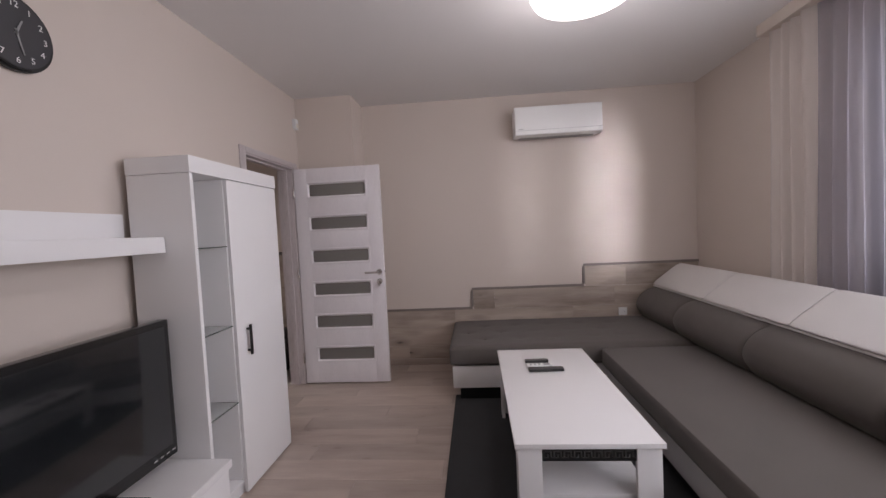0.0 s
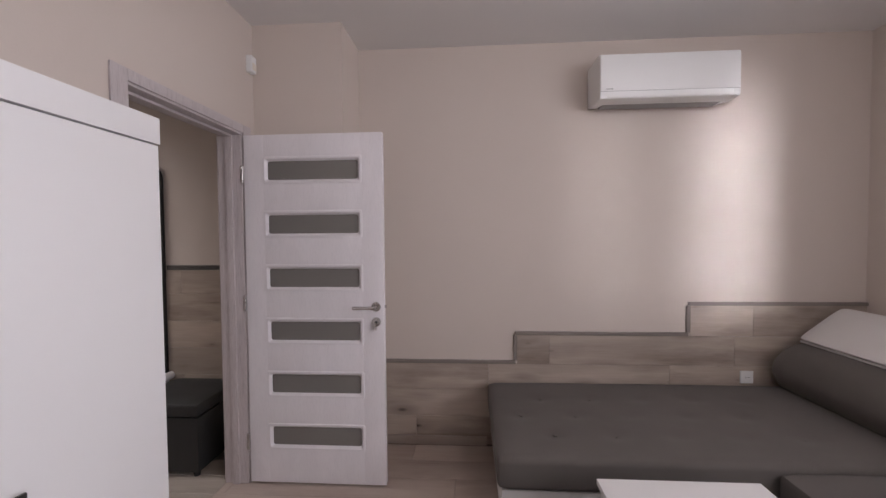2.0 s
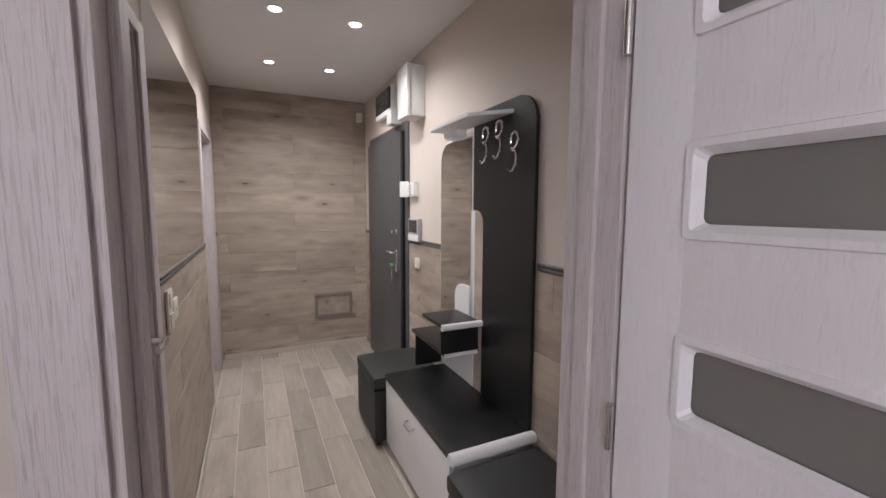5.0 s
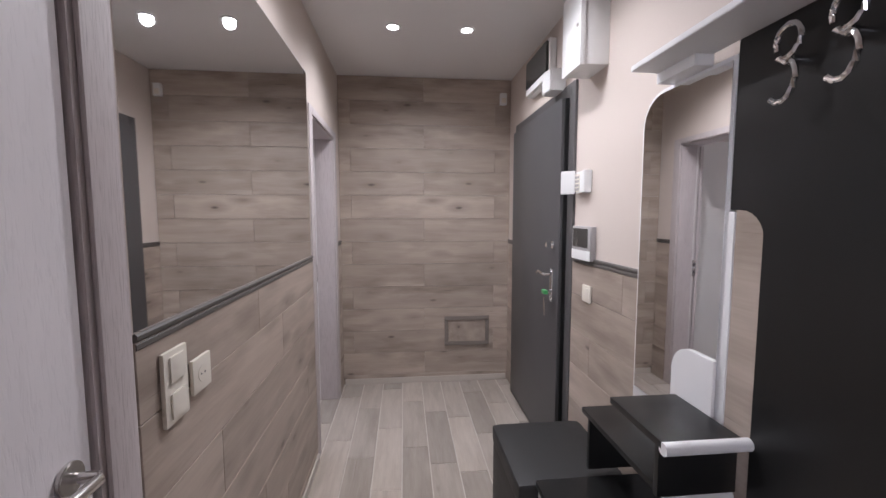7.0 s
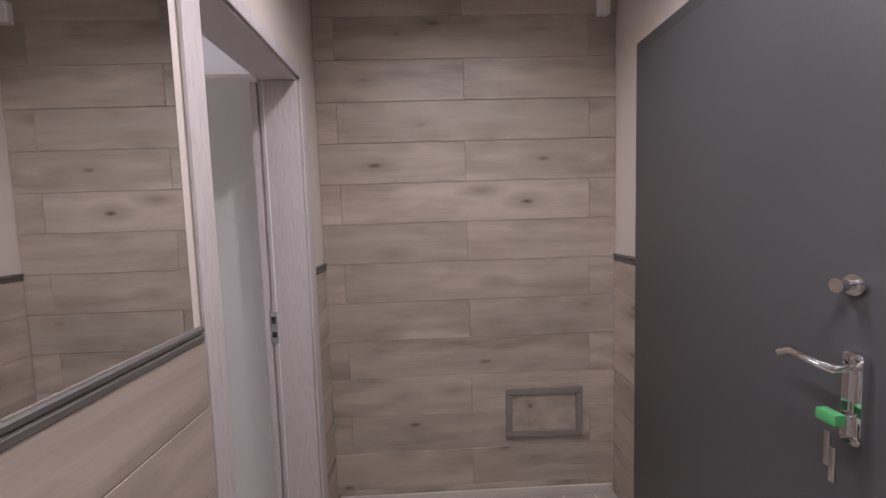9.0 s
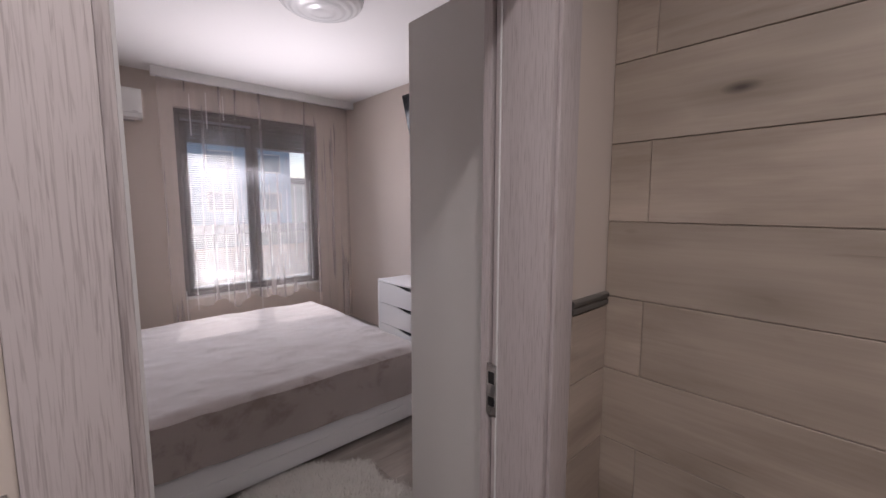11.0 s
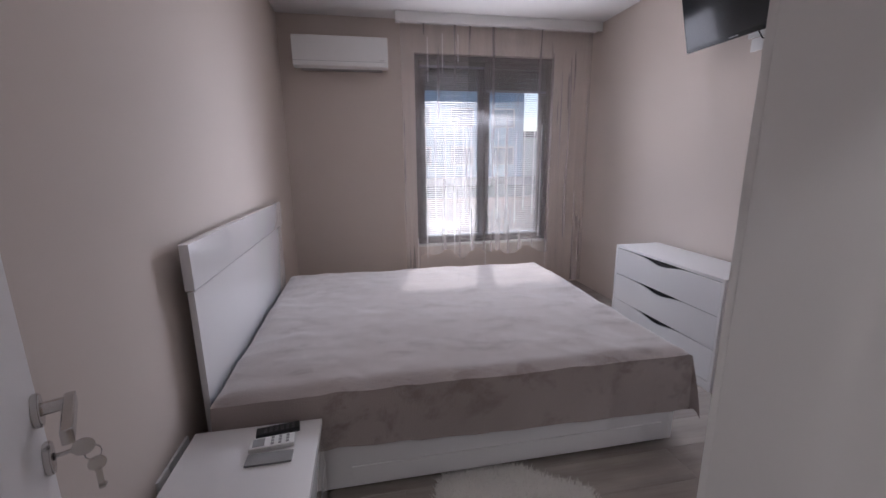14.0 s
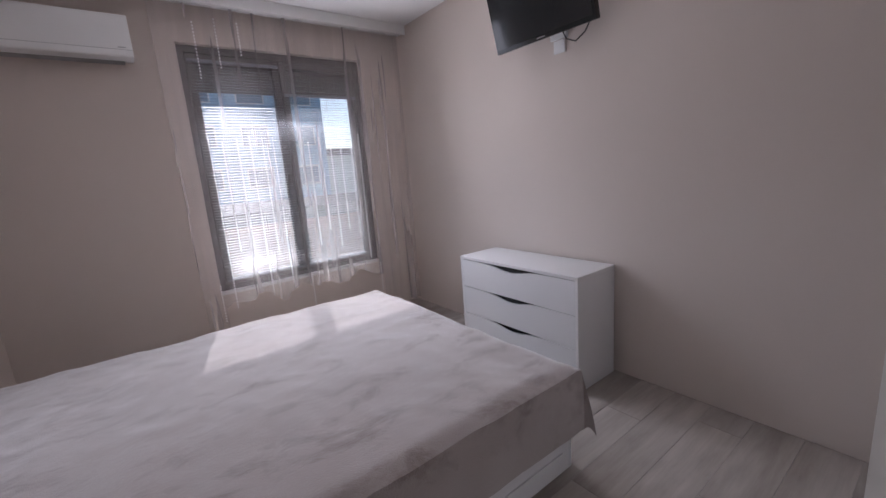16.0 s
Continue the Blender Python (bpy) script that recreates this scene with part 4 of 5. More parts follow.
def sofa():
    s = thing("corner_sofa", (1.0, 3.2, 0), "dark grey fabric corner sofa with white headrests and base", "sofa")
    # chaise along the far wall
    part("base", box(-0.395, 1.95, 3.535, 4.435, 0.115, 0.293, 0.012), LEATHER, s, "white leatherette base")
    part("base", box(0.80, 1.95, 0.95, 3.534, 0.100, 0.285, 0.012), LEATHER, s, "white leatherette base")
    part("plinth", box(-0.34, 1.9, 3.58, 4.40, 0.0, 0.1145), BLACK, s)
    part("plinth", box(0.86, 1.9, 1.0, 3.57, 0.0, 0.0995), BLACK, s)
    tufts = [(x - (0.14 if y == 3.93 else 0.0), y) for x in (-0.12, 0.17, 0.46, 0.75, 1.03) for y in (3.72, 3.93, 4.15)]
    ch = part("chaise_seat", cushion(-0.415, 1.93, 3.515, 4.44, 0.294, 0.454, 0.014, cuts=48, dimples=tufts), FABRIC, s)
    for x, y in tufts:
        part("button", disc((x, y, 0.4505), (0, 0, 1), 0.011, 0.005, 12, 0.001), FABRIC, ch, "sunken fabric button")
    part("seat", cushion(0.745, 1.62, 0.93, 3.512, 0.286, 0.430, 0.022), FABRIC, s)
    gray = smooth_profile([(1.47, 0.425), (1.375, 0.51), (1.360, 0.60), (1.43, 0.695), (1.56, 0.742), (1.74, 0.71), (1.80, 0.55), (1.72, 0.42)])
    white = smooth_profile([(1.528, 0.760), (1.534, 0.786), (1.63, 0.862), (1.735, 0.940), (1.79, 0.953), (1.90, 0.89), (1.93, 0.80), (1.80, 0.750), (1.64, 0.752)])
    for y0, y1 in ((3.690, 4.415), (2.860, 3.686), (2.030, 2.856), (1.20, 2.026)):
        part("back_cushion", roll(gray, y0, y1, 0.012, 0.05), FABRIC, s)
    for y0, y1 in ((3.545, 4.40), (2.715, 3.541), (1.885, 2.711), (1.055, 1.881)):
        h = part("headrest", roll(white, y0, y1, 0.008, 0.04), LEATHER, s, "white leatherette headrest")
    part("headrest_rail", box(1.525, 1.60, 1.06, 4.40, 0.742, 0.7545, 0.003), LEATHER, s)
    part("back_frame", box(1.805, 1.945, 0.97, 4.42, 0.30, 0.78, 0.02), LEATHER, s)


def coffee_table():
    t = thing("coffee_table", (0.26, 2.68, 0), "white coffee table with a black key-pattern band", "table")
    X0, X1, Y0, Y1 = -0.043, 0.566, 2.035, 3.342
    part("tabletop", box(X0, X1, Y0, Y1, 0.452, 0.474, 0.002), WHITE, t)
    for x in (X0 + 0.012, X1 - 0.112):
        for y in (Y0 + 0.012, Y1 - 0.034):
            part("leg", box(x, x + 0.10, y, y + 0.022, 0.012, 0.4515, 0.002), WHITE, t)
    for x in (X0 + 0.012, X1 - 0.034):
        part("side_leg", box(x, x + 0.022, Y0 + 0.036, Y0 + 0.11, 0.012, 0.4515, 0.002), WHITE, t)
        part("side_leg", box(x, x + 0.022, Y1 - 0.11, Y1 - 0.036, 0.012, 0.4515, 0.002), WHITE, t)
    part("shelf", box(X0 + 0.036, X1 - 0.036, Y0 + 0.05, Y1 - 0.05, 0.205, 0.227, 0.002), WHITE, t)
    part("shelf", box(X0 + 0.036, X1 - 0.036, Y0 + 0.05, Y1 - 0.05, 0.375, 0.391, 0.002), WHITE, t)
    for y, s in ((Y0 + 0.016, -1), (Y1 - 0.022, 1)):
        band = part("band", box(X0 + 0.114, X1 - 0.114, y, y + 0.006, 0.393, 0.450), BLACK, t, "black band with a silver key pattern")
        yy = y - 0.0012 if s < 0 else y + 0.006
        bm = bmesh.new()
        u = 0.0064
        z0 = 0.406
        n = 9
        pitch = (X1 - X0 - 0.236) / n
        for k in range(n):
            a = X0 + 0.118 + k * pitch
            w = pitch / 6
            for x0, x1, q0, q1 in ((0, 5, 4, 5), (0, 1, 0.9, 4), (0, 3.2, 0, 0.9), (2.3, 3.2, 0.9, 2.6), (4.1, 5, 0, 4), (4.1, 6, 0, 0.9)):
                box(a + x0 * w, a + x1 * w, yy, yy + 0.0012, z0 + q0 * u, z0 + q1 * u, bm=bm)
        part("key_pattern", bm, CHROME, band, smooth=False)
    for x in (X0 + 0.012, X1 - 0.028):
        part("side_band", box(x + 0.003, x + 0.013, Y0 + 0.112, Y1 - 0.112, 0.393, 0.450), BLACK, t)


def remote(at, length, width, turn, mat, label, keys=6, screen=False):
    key_mat = GREYPL if screen else DARKDOOR
    r = thing("remote_control", at, label, "remote control", "remote controls")
    h = 0.018
    bm = box(-length / 2, length / 2, -width / 2, width / 2, 0, h, 0.006, 3)
    m = pose(*at, 0, 0, turn)
    join(None, bm, m)
    b = part("body", bm, mat, r)
    if screen:
        bm = box(length * 0.16, length * 0.42, -width * 0.36, width * 0.36, h - 0.0005, h + 0.001)
        join(None, bm, m)
        part("display", bm, GREYPL, r)
    for i in range(keys):
        for j in (-1, 0, 1):
            x = -length * 0.38 + i * length * (0.5 if screen else 0.76) / keys
            bm = box(x, x + 0.010, j * width * 0.28 - 0.005, j * width * 0.28 + 0.005, h - 0.0005, h + 0.0015)
            join(None, bm, m)
            part("key", bm, key_mat, b)


def living_curtains():
    c = thing("sheer_curtain", (1.86, 2.4, 0), "pale sheer curtain hanging from a ceiling track", "curtain")

    def cloth(y0, y1, x, amp, folds, z0, z1, phase):
        bm = bmesh.new()
        n = folds * 10
        rows = [z0 + (z1 - z0) * k / 8 for k in range(9)]
        grid = []
        for z in rows:
            line = []
            for i in range(n + 1):
                f = i / n
                y = y0 + (y1 - y0) * f
                spread = 0.8 + 0.35 * (1 - (z - z0) / (z1 - z0))
                line.append(bm.verts.new((x + amp * spread * math.sin(f * folds * math.tau + phase + 0.7 * math.sin(f * 9 + z)), y + 0.012 * math.sin(7 * f + 2 * z), z)))
            grid.append(line)
        for a, b in zip(grid, grid[1:]):
            for i in range(n):
                bm.faces.new((a[i], a[i + 1], b[i + 1], b[i]))
        return bm
    part("cloth", cloth(2.98, 3.345, 1.88, 0.022, 4, 0.50, 2.60, 0.4), SHEER2, c)
    part("cloth", cloth(-0.9, -0.3, 1.88, 0.020, 7, 0.50, 2.60, 1.4), SHEER2, c)
    part("inner_cloth", cloth(2.45, 3.03, 1.91, 0.022, 6, 0.50, 2.60, 2.2), VOILE, c, "grey-violet voile")
    part("pelmet", box(1.83, 1.95, -1.0, 3.40, 2.60, 2.679, 0.006), PAINT, c, "beige curtain pelmet")
    return cloth


def ceiling_lamp():
    l = thing("ceiling_lamp", (0.43, 2.53, LZ), "round lit white drum ceiling lamp", "lamp")
    part("base_plate", cyl((0.43, 2.53, LZ - 0.02), (0.43, 2.53, LZ - 0.001), 0.255, seg=48), PLASTIC, l)
    bm = bmesh.new()
    prof = [(0.255, -0.02), (0.263, -0.035), (0.263, -0.125), (0.250, -0.150), (0.21, -0.163), (0.0, -0.166)]
    rings = []
    for r, z in prof[:-1]:
        rings.append([bm.verts.new((0.43 + r * math.cos(k * math.tau / 48), 2.53 + r * math.sin(k * math.tau / 48), LZ + z)) for k in range(48)])
    for a, b in zip(rings, rings[1:]):
        for k in range(48):
            bm.faces.new((a[k], a[(k + 1) % 48], b[(k + 1) % 48], b[k]))
    bm.faces.new(rings[-1])
    bmesh.ops.recalc_face_normals(bm, faces=bm.faces)
    part("diffuser", bm, GLOW, l, "glowing white diffuser").visible_shadow = False


def socket(at, out, w, h, label, mat=CREAM, kind="socket"):
    """A wall plate with its socket or rocker, facing along out (plan)."""
    p, o = Vector(at), Vector(out)
    s = Vector((-o.y, o.x, 0))
    m = Matrix.Translation(p) @ Matrix((s, o, Vector((0, 0, 1)))).transposed().to_4x4()
    d = thing("wall_socket" if kind == "socket" else "light_switch", p, label, kind, kind + "s")

    def put(name, bm, mt, parent):
        join(None, bm, m)
        return part(name, bm, mt, parent)
    put("plate", box(-w / 2, w / 2, 0.0, 0.010, -h / 2, h / 2, 0.004), mat, d)
    n = max(1, round(h / w))
    for k in range(n):
        z = (k - (n - 1) / 2) * h / n
        if kind == "socket":
            put("socket_well", cyl((0, 0.004, z), (0, 0.0112, z), 0.021, seg=24), mat, d)
            for x in (-0.009, 0.009):
                put("pin_hole", cyl((x, 0.011, z), (x, 0.0118, z), 0.0028, seg=10), BLACK, d)
        else:
            put("rocker", box(-w * 0.30, w * 0.30, 0.010, 0.0145, z - w * 0.31, z + w * 0.31, 0.002), mat, d)


media_cabinet()
wall_shelf()
tv_bench()
television()
wall_clock()
split_unit(0.248, 1.045, LY1, 4.235, 2.222, 2.490, "white wall-mounted air conditioner above the corner sofa")
motion_sensor((LX0 + 0.001, 4.075, 2.43), (1, 0, 0), "white alarm sensor near the doorway")
sofa()
coffee_table()
single("area_rug", box(-0.385, 0.98, 0.6, 3.66, 0.0, 0.012, 0.004), RUG, "black woven rug under the coffee table", "rug")
remote((0.235, 2.895, 0.4745), 0.215, 0.05, 2, BLACK, "black remote control on the white coffee table")
remote((0.205, 2.965, 0.4745), 0.16, 0.05, 0, PLASTIC, "white air conditioner remote on the coffee table", 3, True)
remote((0.20, 3.055, 0.4745), 0.15, 0.04, 2, BLACK, "slim black remote control on the coffee table")
cloth_of = living_curtains()
ceiling_lamp()
socket((1.26, LY1 - 0.009, 0.49), (0, -1, 0), 0.08, 0.08, "white wall socket on the grey planks", PLASTIC)
# slatted blind behind the living-room curtain
bl = thing("window_blind", (LX1 + 0.03, 1.92, 0.88), "white slatted blind behind the curtain", "blind", "blinds")
for k in range(56):
    z = 0.93 + k * 0.025
    if z < 1.16:
        part("slat", box(LX1 + 0.020, LX1 + 0.042, LWIN[0] + 0.07, LWIN[1] - 0.07, z, z + 0.0012), SLAT, bl, smooth=False)

# ---- hall ----
def coat_rack():
    r = thing("coat_rack", (-3.1, 4.3, 0), "black and white hall stand with mirror, hooks and shoe cabinet", "coat rack")
    W = HY1 - 0.010          # stands just clear of the planks
    F = W - 0.018
    black = [(-3.08, 0.47), (-3.08, 1.382)] + arc(-3.155, 1.382, 0.075, 0, 90, 6) + [(-3.186, 1.457), (-3.186, 1.962)] + [(-2.79, 1.962)] + arc(-2.79, 1.832, 0.13, 90, 0, 8)[1:] + [(-2.66, 0.47)]
    part("back_panel", prism(black, "y", F, W, 0.002), BLACK, r, "black laminate back panel")
    white = [(-3.166, 0.47), (-3.60, 0.47), (-3.60, 1.755)] + arc(-3.49, 1.755, 0.11, 180, 90, 8) + [(-3.188, 1.865), (-3.188, 1.452), (-3.166, 1.452)]
    mb = part("mirror_board", prism(white, "y", F, W, 0.002), WHITE, r, "white laminate mirror board")
    glass = [(-3.196, 0.80), (-3.584, 0.80), (-3.584, 1.750)] + arc(-3.484, 1.750, 0.10, 180, 90, 8) + [(-3.196, 1.850)]
    part("mirror", prism(glass, "y", F - 0.006, F - 0.0005), MIRROR, mb, "mirror with one rounded corner", smooth=False)
    part("oak_panel", box(-3.1655, -3.0805, F + 0.002, W - 0.002, 0.471, 1.456), PLANK, r, "grey oak laminate panel beside the mirror", smooth=False)
    panel = [(-3.192, 0.70), (-3.366, 0.70), (-3.366, 0.960)] + arc(-3.291, 0.960, 0.075, 180, 90, 6) + [(-3.192, 1.035)]
    part("white_panel", prism(panel, "y", F - 0.016, F - 0.0065, 0.001), WHITE, r, "white rounded panel below the mirror")
    top = [(-3.435, 4.295), (-2.98, 4.295), (-2.82, F - 0.001), (-3.445, F - 0.001)]
    part("hat_shelf", prism(top, "z", 1.895, 1.913, 0.002), WHITE, r, "white hat shelf")
    part("shelf_support", box(-3.44, -3.27, F - 0.06, F - 0.001, 1.862, 1.8945, 0.002), WHITE, r)
    s2 = part("shelf", box(-3.340, -3.085, 4.213, F - 0.017, 0.856, 0.876, 0.002), BLACK, r)
    part("round_edge", cyl((-3.080, 4.213, 0.860), (-3.080, F - 0.001, 0.860), 0.017, seg=16), WHITE, s2, "white rounded edge")
    s3 = part("shelf", box(-3.625, -3.135, 4.256, F - 0.017, 0.682, 0.702, 0.002), BLACK, r)
    part("round_edge", cyl((-3.128, 4.256, 0.690), (-3.128, F - 0.001, 0.690), 0.014, seg=16), WHITE, s3, "white rounded edge")
    part("upright", box(-3.13, -3.112, 4.225, F - 0.001, 0.708, 0.8555, 0.002), BLACK, r)
    part("upright", box(-3.60, -3.582, 4.27, F - 0.001, 0.472, 0.6815, 0.002), BLACK, r)
    part("top", box(-3.545, -2.655, 4.050, W, 0.446, 0.470, 0.002), BLACK, r, "black worktop of the shoe cabinet")
    part("round_edge", cyl((-2.640, 4.046, 0.458), (-2.640, W, 0.458), 0.026, seg=20, bev=0.004), WHITE, r, "white rounded edge")
    part("body", box(-3.535, -2.662, 4.075, W, 0.02, 0.4455, 0.002), WHITE, r)
    fl = part("flap", box(-3.533, -2.664, 4.056, 4.0745, 0.045, 0.440, 0.002), WHITE, r, "white flap door")
    part("handle", tube([(-3.145, 4.056, 0.372), (-3.145, 4.035, 0.366), (-3.13, 4.028, 0.362), (-3.07, 4.028, 0.362), (-3.055, 4.035, 0.366), (-3.055, 4.056, 0.372)], 0.005), BRIGHT, fl, "chrome bow handle")
    for hx, hz in ((-3.02, 1.790), (-2.90, 1.800), (-2.775, 1.730)):
        pts = []
        for k in range(25):
            t = k / 24
            if t < 0.6:
                a = radians(200 - 330 * t / 0.6)
                pts.append((hx + 0.034 * math.cos(a), F - 0.022 - 0.012 * math.sin(math.pi * t), hz + 0.035 + 0.036 * math.sin(a)))
            else:
                s = (t - 0.6) / 0.4
                a = radians(120 - 250 * s)
                pts.append((hx + 0.008 + 0.026 * math.cos(a), F - 0.03 - 0.025 * s, hz - 0.055 + 0.045 * math.sin(a)))
        h = part("hook", tube(pts, 0.0065, 8), BRIGHT, r, "chrome S-shaped hook")
        part("hook_foot", disc((hx, F, hz - 0.005), (0, -1, 0), 0.010, 0.022, 12), BRIGHT, h)


def ottoman(x0, x1, y0, y1, z1, label):
    o = thing("ottoman", ((x0 + x1) / 2, (y0 + y1) / 2, 0), label, "ottoman", "ottomans by the hall stand")
    part("body", cushion(x0 + 0.006, x1 - 0.006, y0 + 0.006, y1 - 0.006, 0.03, z1 - 0.085, 0.0, 0.012), BLACKCLOTH, o)
    part("seat", cushion(x0, x1, y0, y1, z1 - 0.084, z1, 0.008, 0.022), BLACKCLOTH, o)
    for x in (x0 + 0.04, x1 - 0.04):
        for y in (y0 + 0.04, y1 - 0.04):
            part("foot", cyl((x, y, 0), (x, y, 0.0305), 0.018, seg=14), BLACK, o)


def fuse_box():
    f = thing("fuse_box", (-4.75, HY1, 2.36), "white fuse box with a dark window above the door", "fuse box")
    Y = HY1 - 0.001
    part("body", box(-4.955, -4.545, Y - 0.045, Y, 2.238, 2.478, 0.010, 3), PLASTIC, f)
    part("door", box(-4.945, -4.555, Y - 0.062, Y - 0.0455, 2.290, 2.462, 0.008, 3), SCREEN, f, "smoked plastic door")
    part("lower_cover", box(-4.945, -4.555, Y - 0.060, Y - 0.0455, 2.245, 2.287, 0.006), PLASTIC, f)


def junction_box():
    f = thing("junction_box", (-4.50, HY1, 2.2), "small white junction box beside the fuse box", "junction box")
    Y = HY1 - 0.001
    part("body", box(-4.525, -4.395, Y - 0.085, Y, 2.130, 2.250, 0.006), PLASTIC, f)
    part("lid", box(-4.521, -4.399, Y - 0.092, Y - 0.0855, 2.135, 2.245, 0.003), PLASTIC, f)


def siren_box():
    f = thing("alarm_box", (-4.0, HY1, 2.25), "white metal alarm box high on the wall", "alarm box")
    Y = HY1 - 0.001
    part("body", box(-4.115, -3.925, Y - 0.11, Y, 2.10, 2.44, 0.004), PLASTIC, f)
    part("door", box(-4.120, -3.920, Y - 0.135, Y - 0.1105, 2.095, 2.445, 0.004), PLASTIC, f)
    part("lock", disc((-3.945, Y - 0.135, 2.27), (0, -1, 0), 0.008, 0.004, 14), CHROME, f)


def keypad():
    k = thing("alarm_keypad", (-4.12, HY1, 1.6), "white alarm keypad with its flap open", "keypad")
    Y = HY1 - 0.001
    out = [(-4.186, Y), (-4.186, Y - 0.022), (-4.125, Y - 0.026), (-4.066, Y - 0.040), (-4.052, Y - 0.036), (-4.050, Y)]
    part("body", prism(out, "z", 1.552, 1.660, 0.003), PLASTIC, k)
    bm = box(0, 0.076, -0.003, 0.003, 1.550, 1.668, 0.0015)
    join(None, bm, pose(-4.176, Y - 0.030, 0, 0, 0, 222))
    part("flap", bm, PLASTIC, k)
    pad = part("key_panel", box(-4.182, -4.128, Y - 0.0278, Y - 0.0262, 1.560, 1.650), CREAM, k)
    for i in range(4):
        for j in range(3):
            part("key", box(-4.178 + j * 0.0165, -4.167 + j * 0.0165, Y - 0.030, Y - 0.0279, 1.566 + i * 0.020, 1.577 + i * 0.020), SILVER, pad)


def intercom():
    k = thing("intercom", (-4.09, HY1, 1.3), "white video intercom with a dark screen", "intercom")
    Y = HY1 - 0.001
    part("body", box(-4.190, -3.988, Y - 0.026, Y, 1.224, 1.388, 0.005), SILVER, k)
    part("front", box(-4.192, -3.992, Y - 0.031, Y - 0.0262, 1.222, 1.270, 0.002), PLASTIC, k, "white lower cover")
    part("bezel", box(-4.190, -3.990, Y - 0.029, Y - 0.0262, 1.2715, 1.387, 0.002), SILVER, k, "silver bezel")
    part("screen", box(-4.180, -4.016, Y - 0.0305, Y - 0.0291, 1.284, 1.377), SCREEN, k)


def hall_mirror():
    m = thing("wall_mirror", (-3.72, HY0, 1.24), "large frameless mirror above the dado rail", "mirror")
    part("glass", box(-4.478, -2.988, HY0 + 0.001, HY0 + 0.006, 1.214, 2.206), MIRROR, m, smooth=False)
    for x in (-4.44, -3.03):
        part("clip", box(x - 0.010, x + 0.010, HY0 + 0.0062, HY0 + 0.009, 2.190, 2.208, 0.001), CHROME, m)
    part("bead", box(-4.478, -2.988, HY0 + 0.0065, HY0 + 0.009, 1.2152, 1.2175), TRIM_PALE, m, "taupe sealing bead")


def vent():
    v = thing("access_hatch", (HX0, 4.11, 0.32), "grey framed access hatch in the plank wall", "hatch")
    X = HX0 + 0.0085
    for y0, y1, z0, z1 in ((3.916, 4.303, 0.540, 0.572), (3.916, 4.303, 0.318, 0.350), (3.916, 3.948, 0.3505, 0.5395), (4.271, 4.303, 0.3505, 0.5395)):
        part("frame", box(X, X + 0.014, y0, y1, z0, z1, 0.004), TRIM_PALE, v)
    part("panel", box(X, X + 0.004, 3.949, 4.270, 0.351, 0.539), PLANK, v, "grey oak panel")


def spotlights():
    for sx, sy in SPOTS:
        s = thing("ceiling_spotlight", (sx, sy, HZ), "lit recessed ceiling spotlight with a white ring", "spotlight", "ceiling spotlights")
        bm = bmesh.new()
        prof = [(0.046, 0.0), (0.044, -0.006), (0.036, -0.008), (0.030, -0.003)]
        rings = [[bm.verts.new((sx + r * math.cos(k * math.tau / 28), sy + r * math.sin(k * math.tau / 28), HZ + z)) for k in range(28)] for r, z in prof]
        for a, b in zip(rings, rings[1:]):
            for k in range(28):
                bm.faces.new((a[k], a[(k + 1) % 28], b[(k + 1) % 28], b[k]))
        bmesh.ops.recalc_face_normals(bm, faces=bm.faces)
        part("ring", bm, PLASTIC, s)
        part("bulb", cyl((sx, sy, HZ - 0.004), (sx, sy, HZ - 0.0005), 0.029, seg=24), SPOTGLOW, s, "glowing bulb").visible_shadow = False


coat_rack()
ottoman(-2.60, -2.13, 4.005, 4.455, 0.445, "black leatherette cube ottoman near the living room door")
ottoman(-4.010, -3.555, 3.985, 4.420, 0.445, "black leatherette cube ottoman near the entrance door")
fuse_box()
junction_box()
siren_box()
keypad()
intercom()
hall_mirror()
vent()
spotlights()
motion_sensor((HX0 + 0.009, 4.405, 2.40), (1, 0, 0), "white alarm sensor in the hall corner")
socket((-3.10, HY0 + 0.009, 1.069), (0, 1, 0), 0.092, 0.164, "cream double light switch below the mirror", CREAM, "switch")
socket((-3.212, HY0 + 0.009, 1.051), (0, 1, 0), 0.088, 0.086, "cream wall socket below the mirror", CREAM)
socket((-4.043, HY1 - 0.009, 1.06), (0, -1, 0), 0.085, 0.082, "cream light switch below the dado rail", CREAM, "switch")


